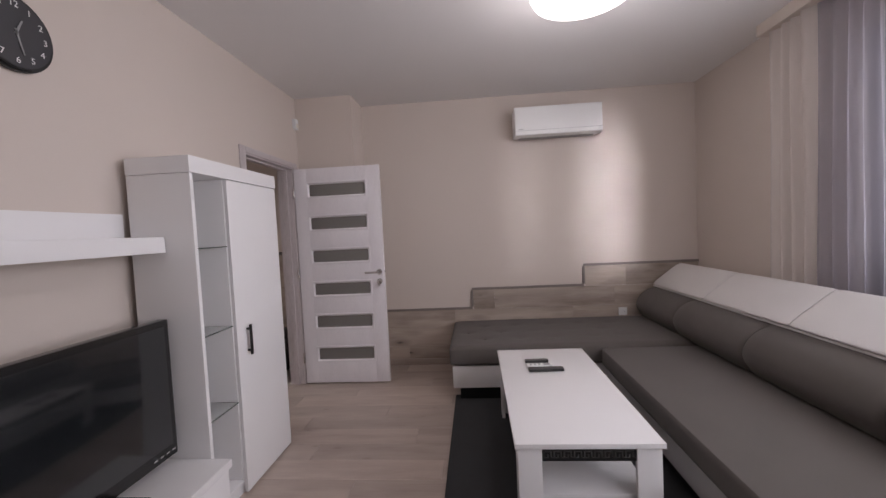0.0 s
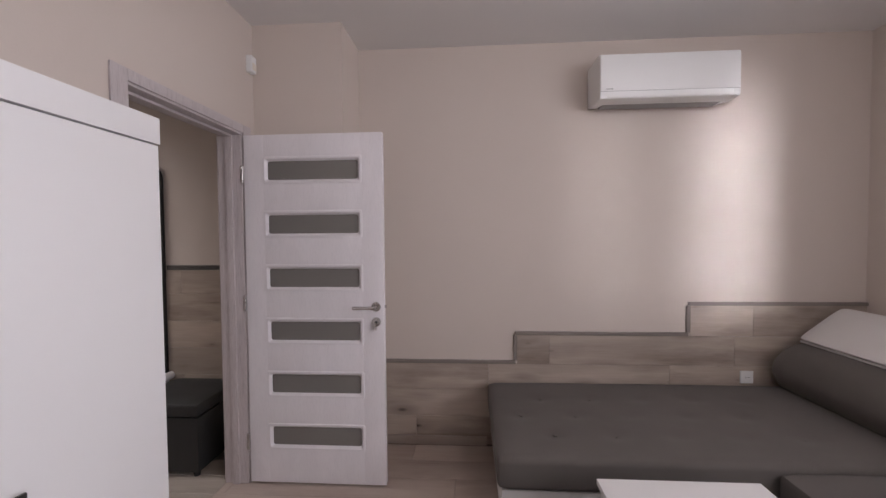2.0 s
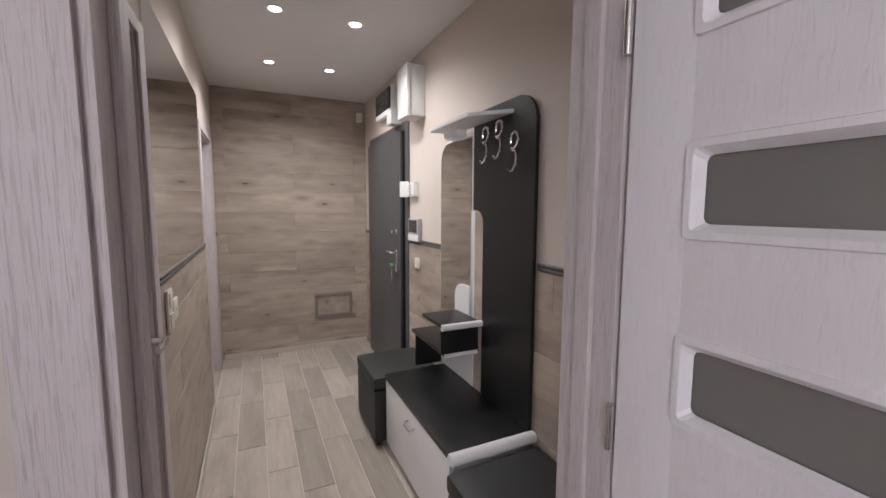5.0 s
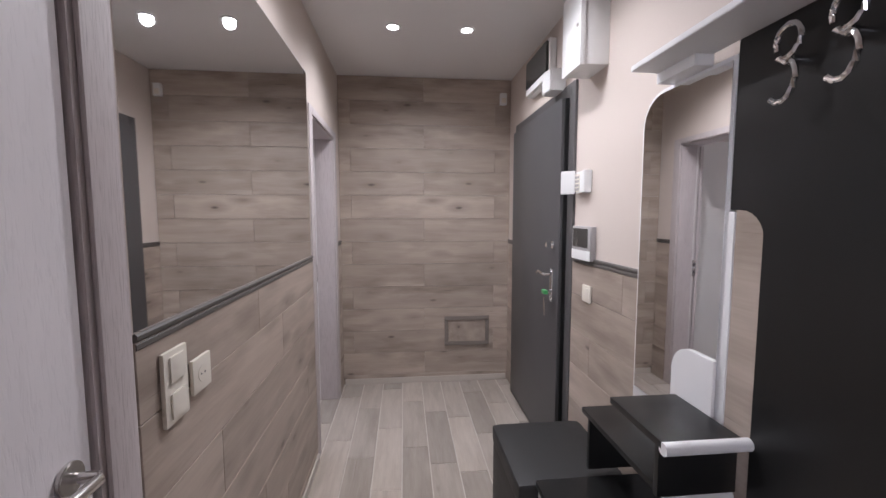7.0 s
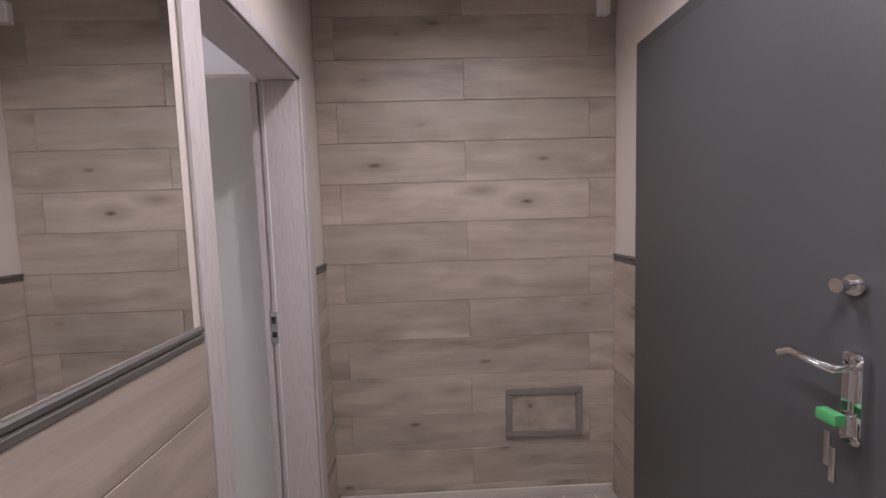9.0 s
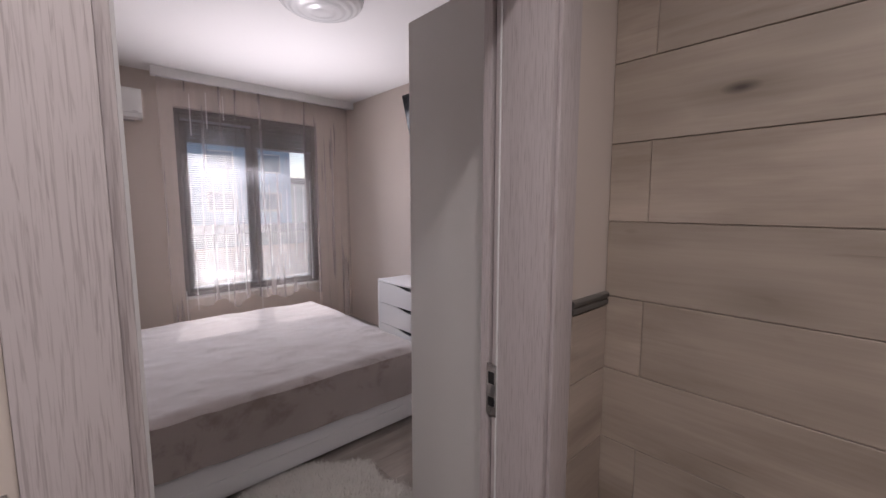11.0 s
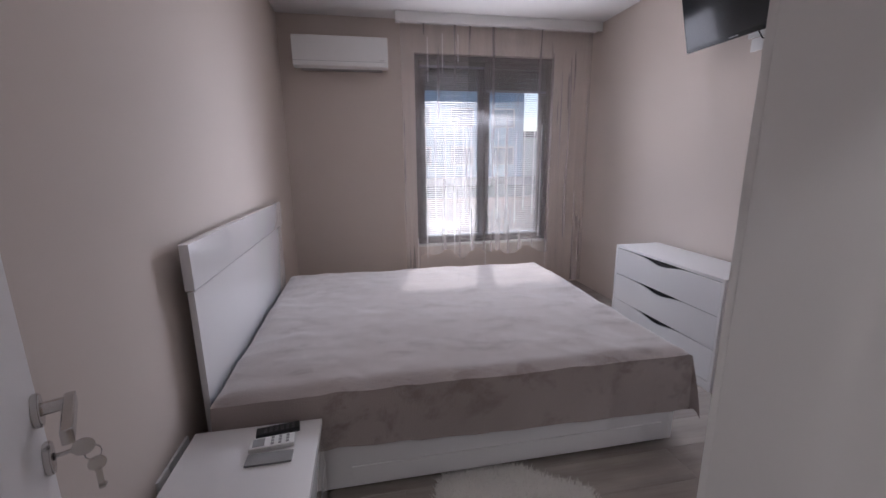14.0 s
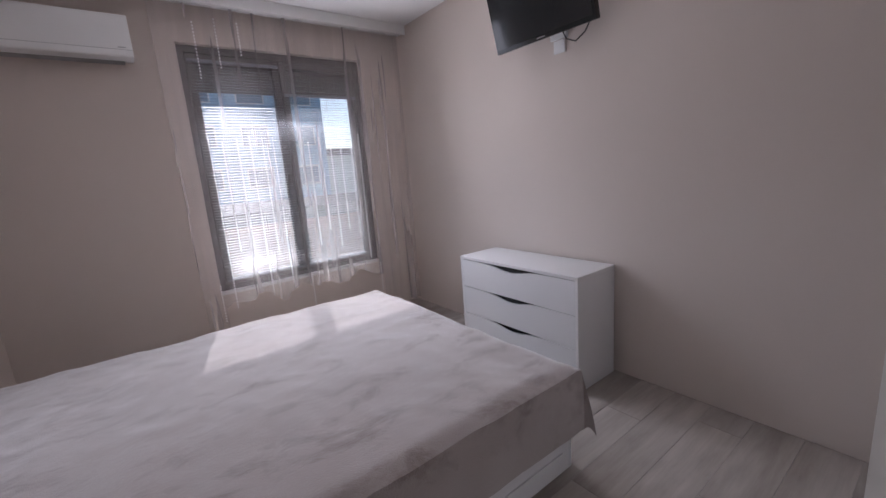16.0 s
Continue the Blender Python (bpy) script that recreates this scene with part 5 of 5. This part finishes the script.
# ---- bedroom ----
def bed():
    b = thing("double_bed", (-5.2, 0.6, 0), "white double bed with a glossy headboard", "bed")
    part("headboard", box(-4.174, -4.150, -0.205, 1.408, 0.05, 0.925, 0.003), GLOSS, b, "glossy white headboard")
    part("headboard_top", box(-4.182, -4.148, -0.232, 1.420, 0.932, 1.106, 0.003), GLOSS, b, "glossy white headboard rail")
    part("headboard_groove", box(-4.170, -4.151, -0.205, 1.408, 0.9255, 0.9315), CHROME, b)
    part("side_board", box(-6.215, -4.18, 1.440, 1.462, 0.035, 0.245, 0.003), WHITE, b)
    part("side_board", box(-6.215, -4.18, -0.262, -0.240, 0.035, 0.245, 0.003), WHITE, b)
    part("foot_board", box(-6.237, -6.2155, -0.262, 1.462, 0.035, 0.245, 0.003), WHITE, b)
    part("drawer_front", box(-6.17, -4.70, 1.4625, 1.470, 0.05, 0.135, 0.002), WHITE, b)
    part("plinth", box(-6.15, -4.22, -0.2, 1.40, 0.0, 0.06), BLACK, b)
    part("mattress", box(-6.21, -4.19, -0.238, 1.438, 0.20, 0.470, 0.05, 4), SLAT, b)
    c = thing("bedspread", (-5.2, 0.6, 0.47), "taupe plush bedspread hanging over the bed's sides", "bedspread")
    bm = bmesh.new()
    X0, X1, Y0, Y1, Z, R = -4.200, -6.262, -0.285, 1.470, 0.516, 0.060
    DROP = 0.300
    NU, NV = 116, 120
    lu, lv = (X0 - X1) + DROP, (Y1 - Y0) + 2 * DROP
    grid = []
    for i in range(NU + 1):
        line = []
        du = lu * i / NU
        for j in range(NV + 1):
            dv = lv * j / NV - DROP
            ox = max(0.0, du - (X0 - X1))
            oy = max(0.0, -dv, dv - (Y1 - Y0))
            x = X0 - min(du, X0 - X1)
            y = Y0 + min(max(dv, 0.0), Y1 - Y0)
            sy = -1 if dv < 0 else 1
            n1 = noise.noise(Vector((x * 2.1, y * 2.3, 0.3)))
            n2 = noise.noise(Vector((x * 7.0, y * 5.0, 4.1)))
            n3 = noise.noise(Vector((x * 16.0 + n1 * 3, y * 11.0, 9.7)))
            drop = math.hypot(ox, oy)
            edge = min(X0 - x, x - X1, y - Y0, Y1 - y) if drop == 0 else 0.0
            z = Z + 0.009 * n1 + 0.007 * n2 + 0.004 * n3 + 0.006 * max(0, noise.noise(Vector((x * 3.3, y * 9.0, 2.2))))
            if drop == 0:
                z -= R * (1 - min(1, edge / R)) ** 2 * 0.35
            else:
                wave = noise.noise(Vector((x * 4.5, y * 4.5, 7.0))) * 0.5 + 0.5
                fold = noise.noise(Vector((x * 9.0 + du * 2, y * 9.0 + dv * 2, 3.0)))
                bulge = 0.016 + (0.020 * wave + 0.012 * fold) * min(1, drop / 0.12)
                z -= drop * (0.985 if ox > 0 else 0.80 + 0.19 * du / lu) + 0.35 * R
                corner = min(ox, oy)
                if ox > 0:
                    x -= bulge + corner * 0.13
                if oy > 0:
                    y += sy * (bulge + corner * 0.13)
                z += corner * 0.28
            line.append(bm.verts.new((x, y, z)))
        grid.append(line)
    for a, b2 in zip(grid, grid[1:]):
        for j in range(NV):
            bm.faces.new((a[j], b2[j], b2[j + 1], a[j + 1]))
    bmesh.ops.recalc_face_normals(bm, faces=bm.faces)
    part("cloth", bm, SPREAD, c)


def nightstand():
    n = thing("nightstand", (-4.37, 1.74, 0), "small white nightstand beside the bed", "nightstand")
    X0, X1, Y0, Y1 = -4.602, -4.150, 1.512, 1.962
    part("top", box(X0, X1, Y0, Y1, 0.392, 0.412, 0.003), WHITE, n)
    part("side_panel", box(X0 + 0.018, X1, Y0 + 0.002, Y0 + 0.020, 0.0, 0.3915, 0.002), WHITE, n)
    part("side_panel", box(X0 + 0.018, X1, Y1 - 0.020, Y1 - 0.002, 0.0, 0.3915, 0.002), WHITE, n)
    part("back_panel", box(X1 - 0.010, X1, Y0 + 0.021, Y1 - 0.021, 0.04, 0.391), WHITE, n)
    part("bottom", box(X0 + 0.02, X1 - 0.011, Y0 + 0.021, Y1 - 0.021, 0.03, 0.046), WHITE, n)
    part("drawer_front", box(X0, X0 + 0.0175, Y0 + 0.003, Y1 - 0.003, 0.215, 0.388, 0.002), GLOSS, n)
    part("drawer_front", box(X0, X0 + 0.0175, Y0 + 0.003, Y1 - 0.003, 0.035, 0.211, 0.002), GLOSS, n)


def dresser():
    d = thing("chest_of_drawers", (-7.0, 0.6, 0), "glossy white chest of three drawers with wave grips", "chest of drawers")
    XF, XB, Y0, Y1, T = -6.792, BX0 + 0.018, 0.098, 1.122, 0.712
    part("top", box(XB, XF, Y0, Y1, T - 0.020, T, 0.002), WHITE, d)
    part("side_panel", box(XB, XF + 0.0, Y0, Y0 + 0.018, 0.0, T - 0.0205, 0.002), WHITE, d)
    part("side_panel", box(XB, XF + 0.0, Y1 - 0.018, Y1, 0.0, T - 0.0205, 0.002), WHITE, d)
    part("carcass", box(XB + 0.01, XF - 0.030, Y0 + 0.0185, Y1 - 0.0185, 0.05, T - 0.021), TVFRAME, d, "dark inside")
    part("plinth", box(XB + 0.02, XF - 0.004, Y0 + 0.0185, Y1 - 0.0185, 0.0, 0.055, 0.002), WHITE, d)
    a, b = Y0 + 0.020, Y1 - 0.020
    hs = [0.060, 0.270, 0.480, 0.690]
    for k in range(3):
        lo, hi = hs[k] + 0.002, hs[k + 1] - 0.002
        n = 28
        topline = []
        for i in range(n + 1):
            f = i / n
            dip = 0.034 * math.exp(-((f - 0.52) / 0.15) ** 2)
            topline.append((b + (a - b) * f, hi - dip))
        part("drawer_front", prism([(a, lo), (b, lo)] + topline, "x", XF - 0.020, XF - 0.001), GLOSS, d, "glossy drawer front with a wave grip", smooth=False)


def wardrobe():
    w = thing("wardrobe", (-6.3, 2.66, 0), "tall pale grey-white wardrobe beside the bedroom door", "wardrobe")
    X0, X1, Y0, Y1, T = BX0 + 0.02, -5.448, 2.400, BY1 - 0.018, 2.070
    GW = WARDROBE
    part("side_panel", box(X1 - 0.018, X1, Y0, Y1, 0.0, T, 0.002), GW, w)
    part("side_panel", box(X0, X0 + 0.018, Y0, Y1, 0.0, T, 0.002), GW, w)
    part("top", box(X0 + 0.0185, X1 - 0.0185, Y0, Y1, T - 0.018, T, 0.002), GW, w)
    part("back_panel", box(X0 + 0.0185, X1 - 0.0185, Y1 - 0.008, Y1, 0.07, T - 0.0185), GW, w)
    part("plinth", box(X0 + 0.0185, X1 - 0.0185, Y0 + 0.02, Y0 + 0.036, 0.0, 0.07), GW, w)
    n = 3
    step = (X1 - X0) / n
    for k in range(n):
        part("door", box(X0 + k * step + 0.0015, X0 + (k + 1) * step - 0.0015, Y0 - 0.019, Y0 - 0.001, 0.072, T, 0.002), GW, w)


def bedroom_tv():
    t = thing("wall_television", (BX0, 0.72, 2.2), "small black television tilted on a wall bracket", "television")
    m = pose(-6.985, 0.735, 2.285, 0, 14, 0)
    for name, bm, mat, lab in (("housing", box(-0.022, 0.020, -0.365, 0.365, -0.205, 0.205, 0.006), TVFRAME, ""),
                               ("screen", box(0.0202, 0.022, -0.350, 0.350, -0.180, 0.190), TVBLACK, "dark screen"),
                               ("front_mark", box(0.0202, 0.022, -0.03, 0.03, -0.195, -0.190), GREYPL, "")):
        join(None, bm, m)
        part(name, bm, mat, t, lab)
    part("wall_plate", box(BX0 + 0.001, BX0 + 0.02, 0.68, 0.80, 2.10, 2.34, 0.003), PLASTIC, t)
    part("arm", tube([(BX0 + 0.02, 0.735, 2.26), (-7.06, 0.735, 2.27)], 0.016), PLASTIC, t)
    part("cable", tube([(-7.02, 0.86, 2.13), (-7.06, 0.88, 2.05), (-7.12, 0.90, 2.04), (-7.17, 0.93, 2.09), (BX0 + 0.004, 0.95, 2.14)], 0.004, 6), BLACK, t)
    part("outlet", box(BX0 + 0.001, BX0 + 0.012, 0.70, 0.78, 2.02, 2.095, 0.003), PLASTIC, t)


def bedroom_lamp():
    cx, cy, R = -5.735, 1.17, 0.25
    l = thing("ceiling_lamp", (cx, cy, BZ), "round unlit white glass ceiling lamp with rippled bands", "lamp")
    part("base_plate", cyl((cx, cy, BZ - 0.022), (cx, cy, BZ - 0.001), R * 0.96, seg=48), PLASTIC, l)
    bm = bmesh.new()
    rings = []
    n = 26
    for i in range(n):
        f = i / n
        r = R * math.cos(f * math.pi / 2) ** 0.8
        z = BZ - 0.022 - 0.085 * math.sin(f * math.pi / 2) + 0.0028 * math.sin(f * n * 1.55)
        rings.append([bm.verts.new((cx + r * math.cos(k * math.tau / 48), cy + r * math.sin(k * math.tau / 48), z)) for k in range(48)])
    for a, b in zip(rings, rings[1:]):
        for k in range(48):
            bm.faces.new((a[k], a[(k + 1) % 48], b[(k + 1) % 48], b[k]))
    bm.faces.new(rings[-1])
    bmesh.ops.recalc_face_normals(bm, faces=bm.faces)
    part("shade", bm, OPAL, l, "rippled opal glass shade")


def fur_rug():
    f = thing("fur_rug", (-5.28, 1.86, 0), "white sheepskin rug beside the bed", "rug")
    cx, cy = -5.27, 1.88

    def reach(a):
        return 1 + 0.10 * math.sin(3 * a + 0.6) + 0.08 * math.sin(5 * a + 2.0) + 0.04 * math.sin(9 * a)
    bm = bmesh.new()
    rings = []
    for k in range(7):
        f2 = (k + 1) / 7
        rings.append([bm.verts.new((cx + 0.47 * f2 * reach(a) * math.cos(a), cy + 0.42 * f2 * reach(a) * math.sin(a), 0.004 + 0.030 * (1 - f2 ** 4))) for a in [i * math.tau / 56 for i in range(56)]])
    mid = bm.verts.new((cx, cy, 0.034))
    for i in range(56):
        bm.faces.new((mid, rings[0][i], rings[0][(i + 1) % 56]))
    for a, b in zip(rings, rings[1:]):
        for i in range(56):
            bm.faces.new((a[i], b[i], b[(i + 1) % 56], a[(i + 1) % 56]))
    part("pelt", bm, FUR, f)
    rng = random.Random(5)
    vs, fs = [], []
    for _ in range(16000):
        a, q = rng.random() * math.tau, math.sqrt(rng.random()) * 1.02
        p = Vector((cx + 0.47 * q * reach(a) * math.cos(a), cy + 0.42 * q * reach(a) * math.sin(a), 0.003 + 0.030 * max(0, 1 - q ** 4)))
        lean = Vector((math.cos(a) * 0.5 + rng.uniform(-0.7, 0.7), math.sin(a) * 0.5 + rng.uniform(-0.7, 0.7), rng.uniform(0.25, 0.7))).normalized() * rng.uniform(0.018, 0.036)
        s = Vector((-lean.y, lean.x, 0)).normalized() * 0.0022
        k = len(vs)
        vs += [p - s, p + s, p + lean + Vector((0, 0, 0.001))]
        fs.append((k, k + 1, k + 2))
    me = bpy.data.meshes.new("pile")
    me.from_pydata([tuple(v) for v in vs], [], fs)
    me.materials.append(FUR)
    ob = new("pile", me)
    ob.parent = f
    ob.matrix_parent_inverse = WORLD[f.name].inverted()
    tagged(ob, "long white fur", kind="stuff")


def bedroom_curtain():
    c = thing("sheer_curtain", (-6.15, -1.03, 0), "pink-white sheer curtain with hanging bead strings", "curtain")
    bm = bmesh.new()
    n, folds = 440, 22
    TOP = 2.628
    rng = random.Random(11)
    ph = [rng.uniform(-0.9, 0.9) for _ in range(folds + 2)]

    def hem(x):
        """The lower edge: scalloped below the sill, long beside the window."""
        if -6.72 < x < -5.36:
            return 0.40 + 0.07 * abs(math.sin((x + 5.36) * 7.0)) + 0.03 * math.sin(x * 23)
        return 0.06
    grid = []
    for k in range(15):
        line = []
        for i in range(n + 1):
            f = i / n
            g = f * folds
            q = int(g)
            w = ph[q] + (ph[q + 1] - ph[q]) * (g - q)
            low = k / 14
            x = -5.195 - 1.93 * f + 0.022 * low * math.sin(5 * f + w)
            z = TOP + (hem(-5.195 - 1.93 * f) - TOP) * low
            line.append(bm.verts.new((x, -1.045 + (0.007 + 0.010 * low) * math.sin(g * math.tau + 1.6 * w) + 0.007 * math.sin(2.3 * g), z)))
        grid.append(line)
    for a, b in zip(grid, grid[1:]):
        for i in range(n):
            bm.faces.new((a[i], a[i + 1], b[i + 1], b[i]))
    part("cloth", bm, SHEER, c)
    part("track", box(-7.17, -5.16, -1.09, -0.985, 2.630, 2.672, 0.006), PLASTIC, c, "white curtain track")
    part("cornice", box(-7.18, -5.15, -0.984, -0.968, 2.615, 2.699, 0.004), PLASTIC, c, "white cornice board")
    for x, z0, z1 in ((-5.315, 0.33, 0.62), (-5.41, 0.42, 1.74), (-5.44, 2.12, 2.50), (-5.50, 0.86, 1.68), (-5.58, 2.2, 2.54), (-5.60, 0.88, 1.70), (-5.69, 0.45, 1.74), (-5.73, 2.3, 2.52), (-5.78, 0.80, 1.72), (-5.86, 0.52, 1.71), (-6.02, 0.27, 0.56), (-6.14, 0.80, 1.68), (-6.24, 0.92, 1.70), (-6.33, 0.76, 1.64), (-6.42, 0.90, 1.67), (-6.52, 0.84, 1.66), (-6.60, 0.60, 1.72), (-6.69, 0.26, 0.52)):
        bm = bmesh.new()
        z = z0
        while z < z1:
            box(x - 0.0050, x + 0.0050, -1.004, -0.998, z, z + 0.0095, bm=bm)
            z += 0.0215
        part("bead_string", bm, BEAD, c, "string of small clear beads", smooth=False)


def blind(x0, x1, z0, z1, label):
    b = thing("window_blind", ((x0 + x1) / 2, BY0 - 0.045, z0), label, "blind", "blinds")
    part("head_rail", box(x0, x1, BY0 - 0.058, BY0 - 0.032, z1, z1 + 0.022, 0.003), SLAT, b)
    part("bottom_rail", box(x0, x1, BY0 - 0.056, BY0 - 0.036, z0 - 0.012, z0, 0.002), SLAT, b)
    k = 0
    first = None
    while z0 + 0.012 + k * 0.0215 < z1:
        z = z0 + 0.012 + k * 0.0215
        if first is None:
            own = bmesh.new()
            d = 0.0066
            vs = [own.verts.new(((x0 if e else x1), BY0 - 0.045 + q * d, z - 0.0031 * q + (0.0010 if abs(q) < 0.1 else 0))) for e in (0, 1) for q in (-1, 0, 1)]
            own.faces.new((vs[0], vs[1], vs[4], vs[3])), own.faces.new((vs[1], vs[2], vs[5], vs[4]))
            first = part("slat", own, SLAT, b, smooth=False)
            base = z
        else:
            o = new("slat", first.data)
            o.parent = b
            o.matrix_parent_inverse = first.matrix_parent_inverse
            o.location = (0, 0, z - base)
        k += 1
    for x in (x0 + 0.08, x1 - 0.08):
        part("ladder_cord", cyl((x, BY0 - 0.034, z0), (x, BY0 - 0.034, z1), 0.0009, seg=5), SLAT, b)


bed()
nightstand()
WARDROBE = plain("wardrobe_laminate", (0.72, 0.705, 0.685), 0.4, vary=0.02, grain=200, relief=0.03)
dresser()
wardrobe()
bedroom_tv()
bedroom_lamp()
fur_rug()
bedroom_curtain()
split_unit(-5.075, -4.245, BY0, -0.985, 2.218, 2.478, "white wall-mounted air conditioner beside the bedroom window")
blind(-6.055, -5.40, 0.60, 2.29, "white slatted blind on the window's first leaf")
blind(-6.735, -6.085, 0.60, 2.07, "white slatted blind lowered in the second leaf")
remote((-4.452, 1.565, 0.4125), 0.150, 0.045, 8, BLACK, "black remote control on the nightstand")
remote((-4.445, 1.635, 0.4125), 0.150, 0.058, 6, PLASTIC, "white air conditioner remote on the nightstand", 3, True)
single("phone", box(-4.525, -4.375, 1.680, 1.735, 0.4125, 0.4205, 0.004), GREYPL, "grey flat handset on the nightstand", "handset")
for k in range(3):
    socket((BX1 - 0.001, 1.515 + 0.080 * k, 0.345), (-1, 0, 0), 0.076, 0.080, "white wall socket above the skirting beside the nightstand", PLASTIC)
# lowered outer shutter over the top of the bedroom window
sh = thing("roller_shutter", (-6.07, BY0 - 0.18, 2.1), "dark roller shutter lowered a little", "shutter")
for k in range(7):
    part("slat", box(BWIN[0] + 0.01, BWIN[1] - 0.01, BY0 - 0.185, BY0 - 0.170, 2.10 + k * 0.045, 2.143 + k * 0.045, 0.004), WINFRAME, sh)

# ---- outdoors ----
GROUND = plain("dry_ground", (0.20, 0.19, 0.15), 0.95, vary=0.3, grain=3, spots=0.1)
FACADE = plain("pale_blue_render", (0.42, 0.60, 0.76), 0.85, vary=0.05, grain=8, spots=0.3)
PINK = plain("pink_render", (0.62, 0.40, 0.32), 0.85, vary=0.08, grain=8, spots=0.3)
ROOFING = plain("dark_roofing", (0.07, 0.075, 0.085), 0.95, vary=0.15, grain=6, spots=0.5)
PALE = plain("pale_green_render", (0.62, 0.70, 0.66), 0.85, vary=0.06, grain=8, spots=0.3)
PANE = plain("far_window_pane", (0.20, 0.29, 0.36), 0.15, relief=0.0)
single("ground", box(-700, 700, -900, 700, -9.3, -9.0), GROUND, "open ground below the flat", "ground", kind="structure", smooth=False)


def block(x0, x1, y0, y1, z0, z1, mat, label, cols, rows, face):
    b = thing("apartment_building", ((x0 + x1) / 2, (y0 + y1) / 2, z0), label, "building")
    part("wall", box(x0, x1, y0, y1, z0, z1), mat, b, smooth=False)
    part("roof", box(x0 - 0.4, x1 + 0.4, y0 - 0.4, y1 + 0.4, z1, z1 + 0.6, 0.05), ROOFING, b)
    for i in range(cols):
        for j in range(rows):
            zc = z0 + 1.0 + j * 3.0
            if face == "y":
                xc = x0 + (i + 0.5) * (x1 - x0) / cols
                w = part("window", box(xc - 0.95, xc + 0.95, y1, y1 + 0.06, zc, zc + 1.5), PLASTIC, b, smooth=False)
                part("pane", box(xc - 0.85, xc + 0.85, y1 + 0.061, y1 + 0.07, zc + 0.1, zc + 1.4), PANE, w, smooth=False)
            else:
                yc = y0 + (i + 0.5) * (y1 - y0) / cols
                w = part("window", box(x0 - 0.06, x0, yc - 0.95, yc + 0.95, zc, zc + 1.5), PLASTIC, b, smooth=False)
                part("pane", box(x0 - 0.07, x0 - 0.061, yc - 0.85, yc + 0.85, zc + 0.1, zc + 1.4), PANE, w, smooth=False)


block(-18.0, 10, -42, -30, -9, 15, FACADE, "pale blue rendered apartment block across the street", 8, 7, "y")
block(-44, -18.6, -46, -34, -9, 3.4, PALE, "low pale green rendered house beyond the street", 7, 3, "y")
block(-24, 8, -24, -16, -9, -0.36, PINK, "low pink rendered building across the yard", 4, 2, "y")
block(24, 36, -14, 18, -9, 9, FACADE, "pale blue rendered apartment block beyond the living room", 8, 5, "x")

# ---- boards and tiles ----
# living room: boards run across the room
rows = [(y, y + 0.192) for y in [LY0 + 0.192 * k for k in range(31)]]
rows = [(a, min(b, LY1 - 0.002)) for a, b in rows if a < LY1 - 0.03]
lay("floor_board", floor_liv, axes((0, 0, -0.009), (1, 0, 0), (0, 1, 0)), (LX0 - 0.139, LX1), rows, 1.285, [-1.70, -1.25, -0.62, -1.46, -0.9], 0.0012, 0.009, FLOOR_LIV)
# doorway strip belongs to the hall floor
rows = [(y, y + 0.1625) for y in [HY0 + 0.015 + 0.1625 * k - 0.1625 for k in range(11)]]
rows = [(max(a, BY1 + 0.02), min(b, HY1 - 0.004)) for a, b in rows if a < HY1 - 0.03]
lay("floor_tile", floor_hall, axes((0, 0, -0.004), (1, 0, 0), (0, 1, 0)), (HX0 + 0.004, HX1 + 0.003), rows, 0.62, [-5.55, -5.32, -5.12, -5.44, -5.2, -5.02], 0.006, 0.005, TILE, 0.0015)
rows = [(y, y + 0.192) for y in [BY0 + 0.192 * k for k in range(22)]]
rows = [(a, min(b, BY1 - 0.001)) for a, b in rows if a < BY1 - 0.03]
lay("floor_board", floor_bed, axes((0, 0, -0.009), (1, 0, 0), (0, 1, 0)), (BX0, BX1), rows, 1.285, [-7.0, -6.5, -6.0, -6.8, -6.2], 0.0007, 0.009, FLOOR_BED)

# planks on the walls: rows of 0.191 m
P = 0.191
Z0 = 1.223 - 7 * P
rows = [(max(0.0, Z0 + P * k), min(HZ, Z0 + P * (k + 1))) for k in range(0, 15)]
rows = [r for r in rows if r[1] - r[0] > 0.004]
lay("wall_plank", wall_hall_end, axes((HX0, 0, 0), (0, 1, 0), (0, 0, 1)), (HY0 + 0.001, HY1 - 0.001), rows, 1.196, [3.147, 3.745], 0.0018, 0.008, PLANK, 0.0014, butt=0.0010)
low = [(a, min(b, DZ - 0.023)) for a, b in rows if a < DZ - 0.04]
for x0, x1 in ((-4.512, -2.986), (HX0 + 0.010, -5.395)):
    lay("wall_plank", wall_hall_left, axes((x1, HY0, 0), (-1, 0, 0), (0, 0, 1)), (0, x1 - x0), low, 1.187, [0.34, 0.93, 0.66, 0.15], 0.0018, 0.008, PLANK, 0.0014, butt=0.0010)
for x0, x1 in ((-4.235, HX1 - 0.001), (HX0 + 0.010, -5.354)):
    lay("wall_plank", wall_hall_right, axes((x0, HY1, 0), (1, 0, 0), (0, 0, 1)), (0, x1 - x0), low, 1.187, [0.22, 0.81, 0.50, 1.05], 0.0018, 0.008, PLANK, 0.0014, butt=0.0010)
rows = [(0.0, 0.192), (0.192, 0.380), (0.380, 0.558), (0.558, 0.754), (0.754, 0.955)]
spans = [(-1.27, LX1), (-1.27, LX1), (-1.27, LX1), (-0.213, LX1), (0.905, LX1)]
lay("wall_plank", wall_far, axes((0, LY1, 0), (1, 0, 0), (0, 0, 1)), (0, 1), rows, 1.187, [-0.90, -0.31, 0.78, 0.0, 1.30], 0.0018, 0.008, PLANK, 0.0014, butt=0.0010, trim_of=lambda i: spans[i])
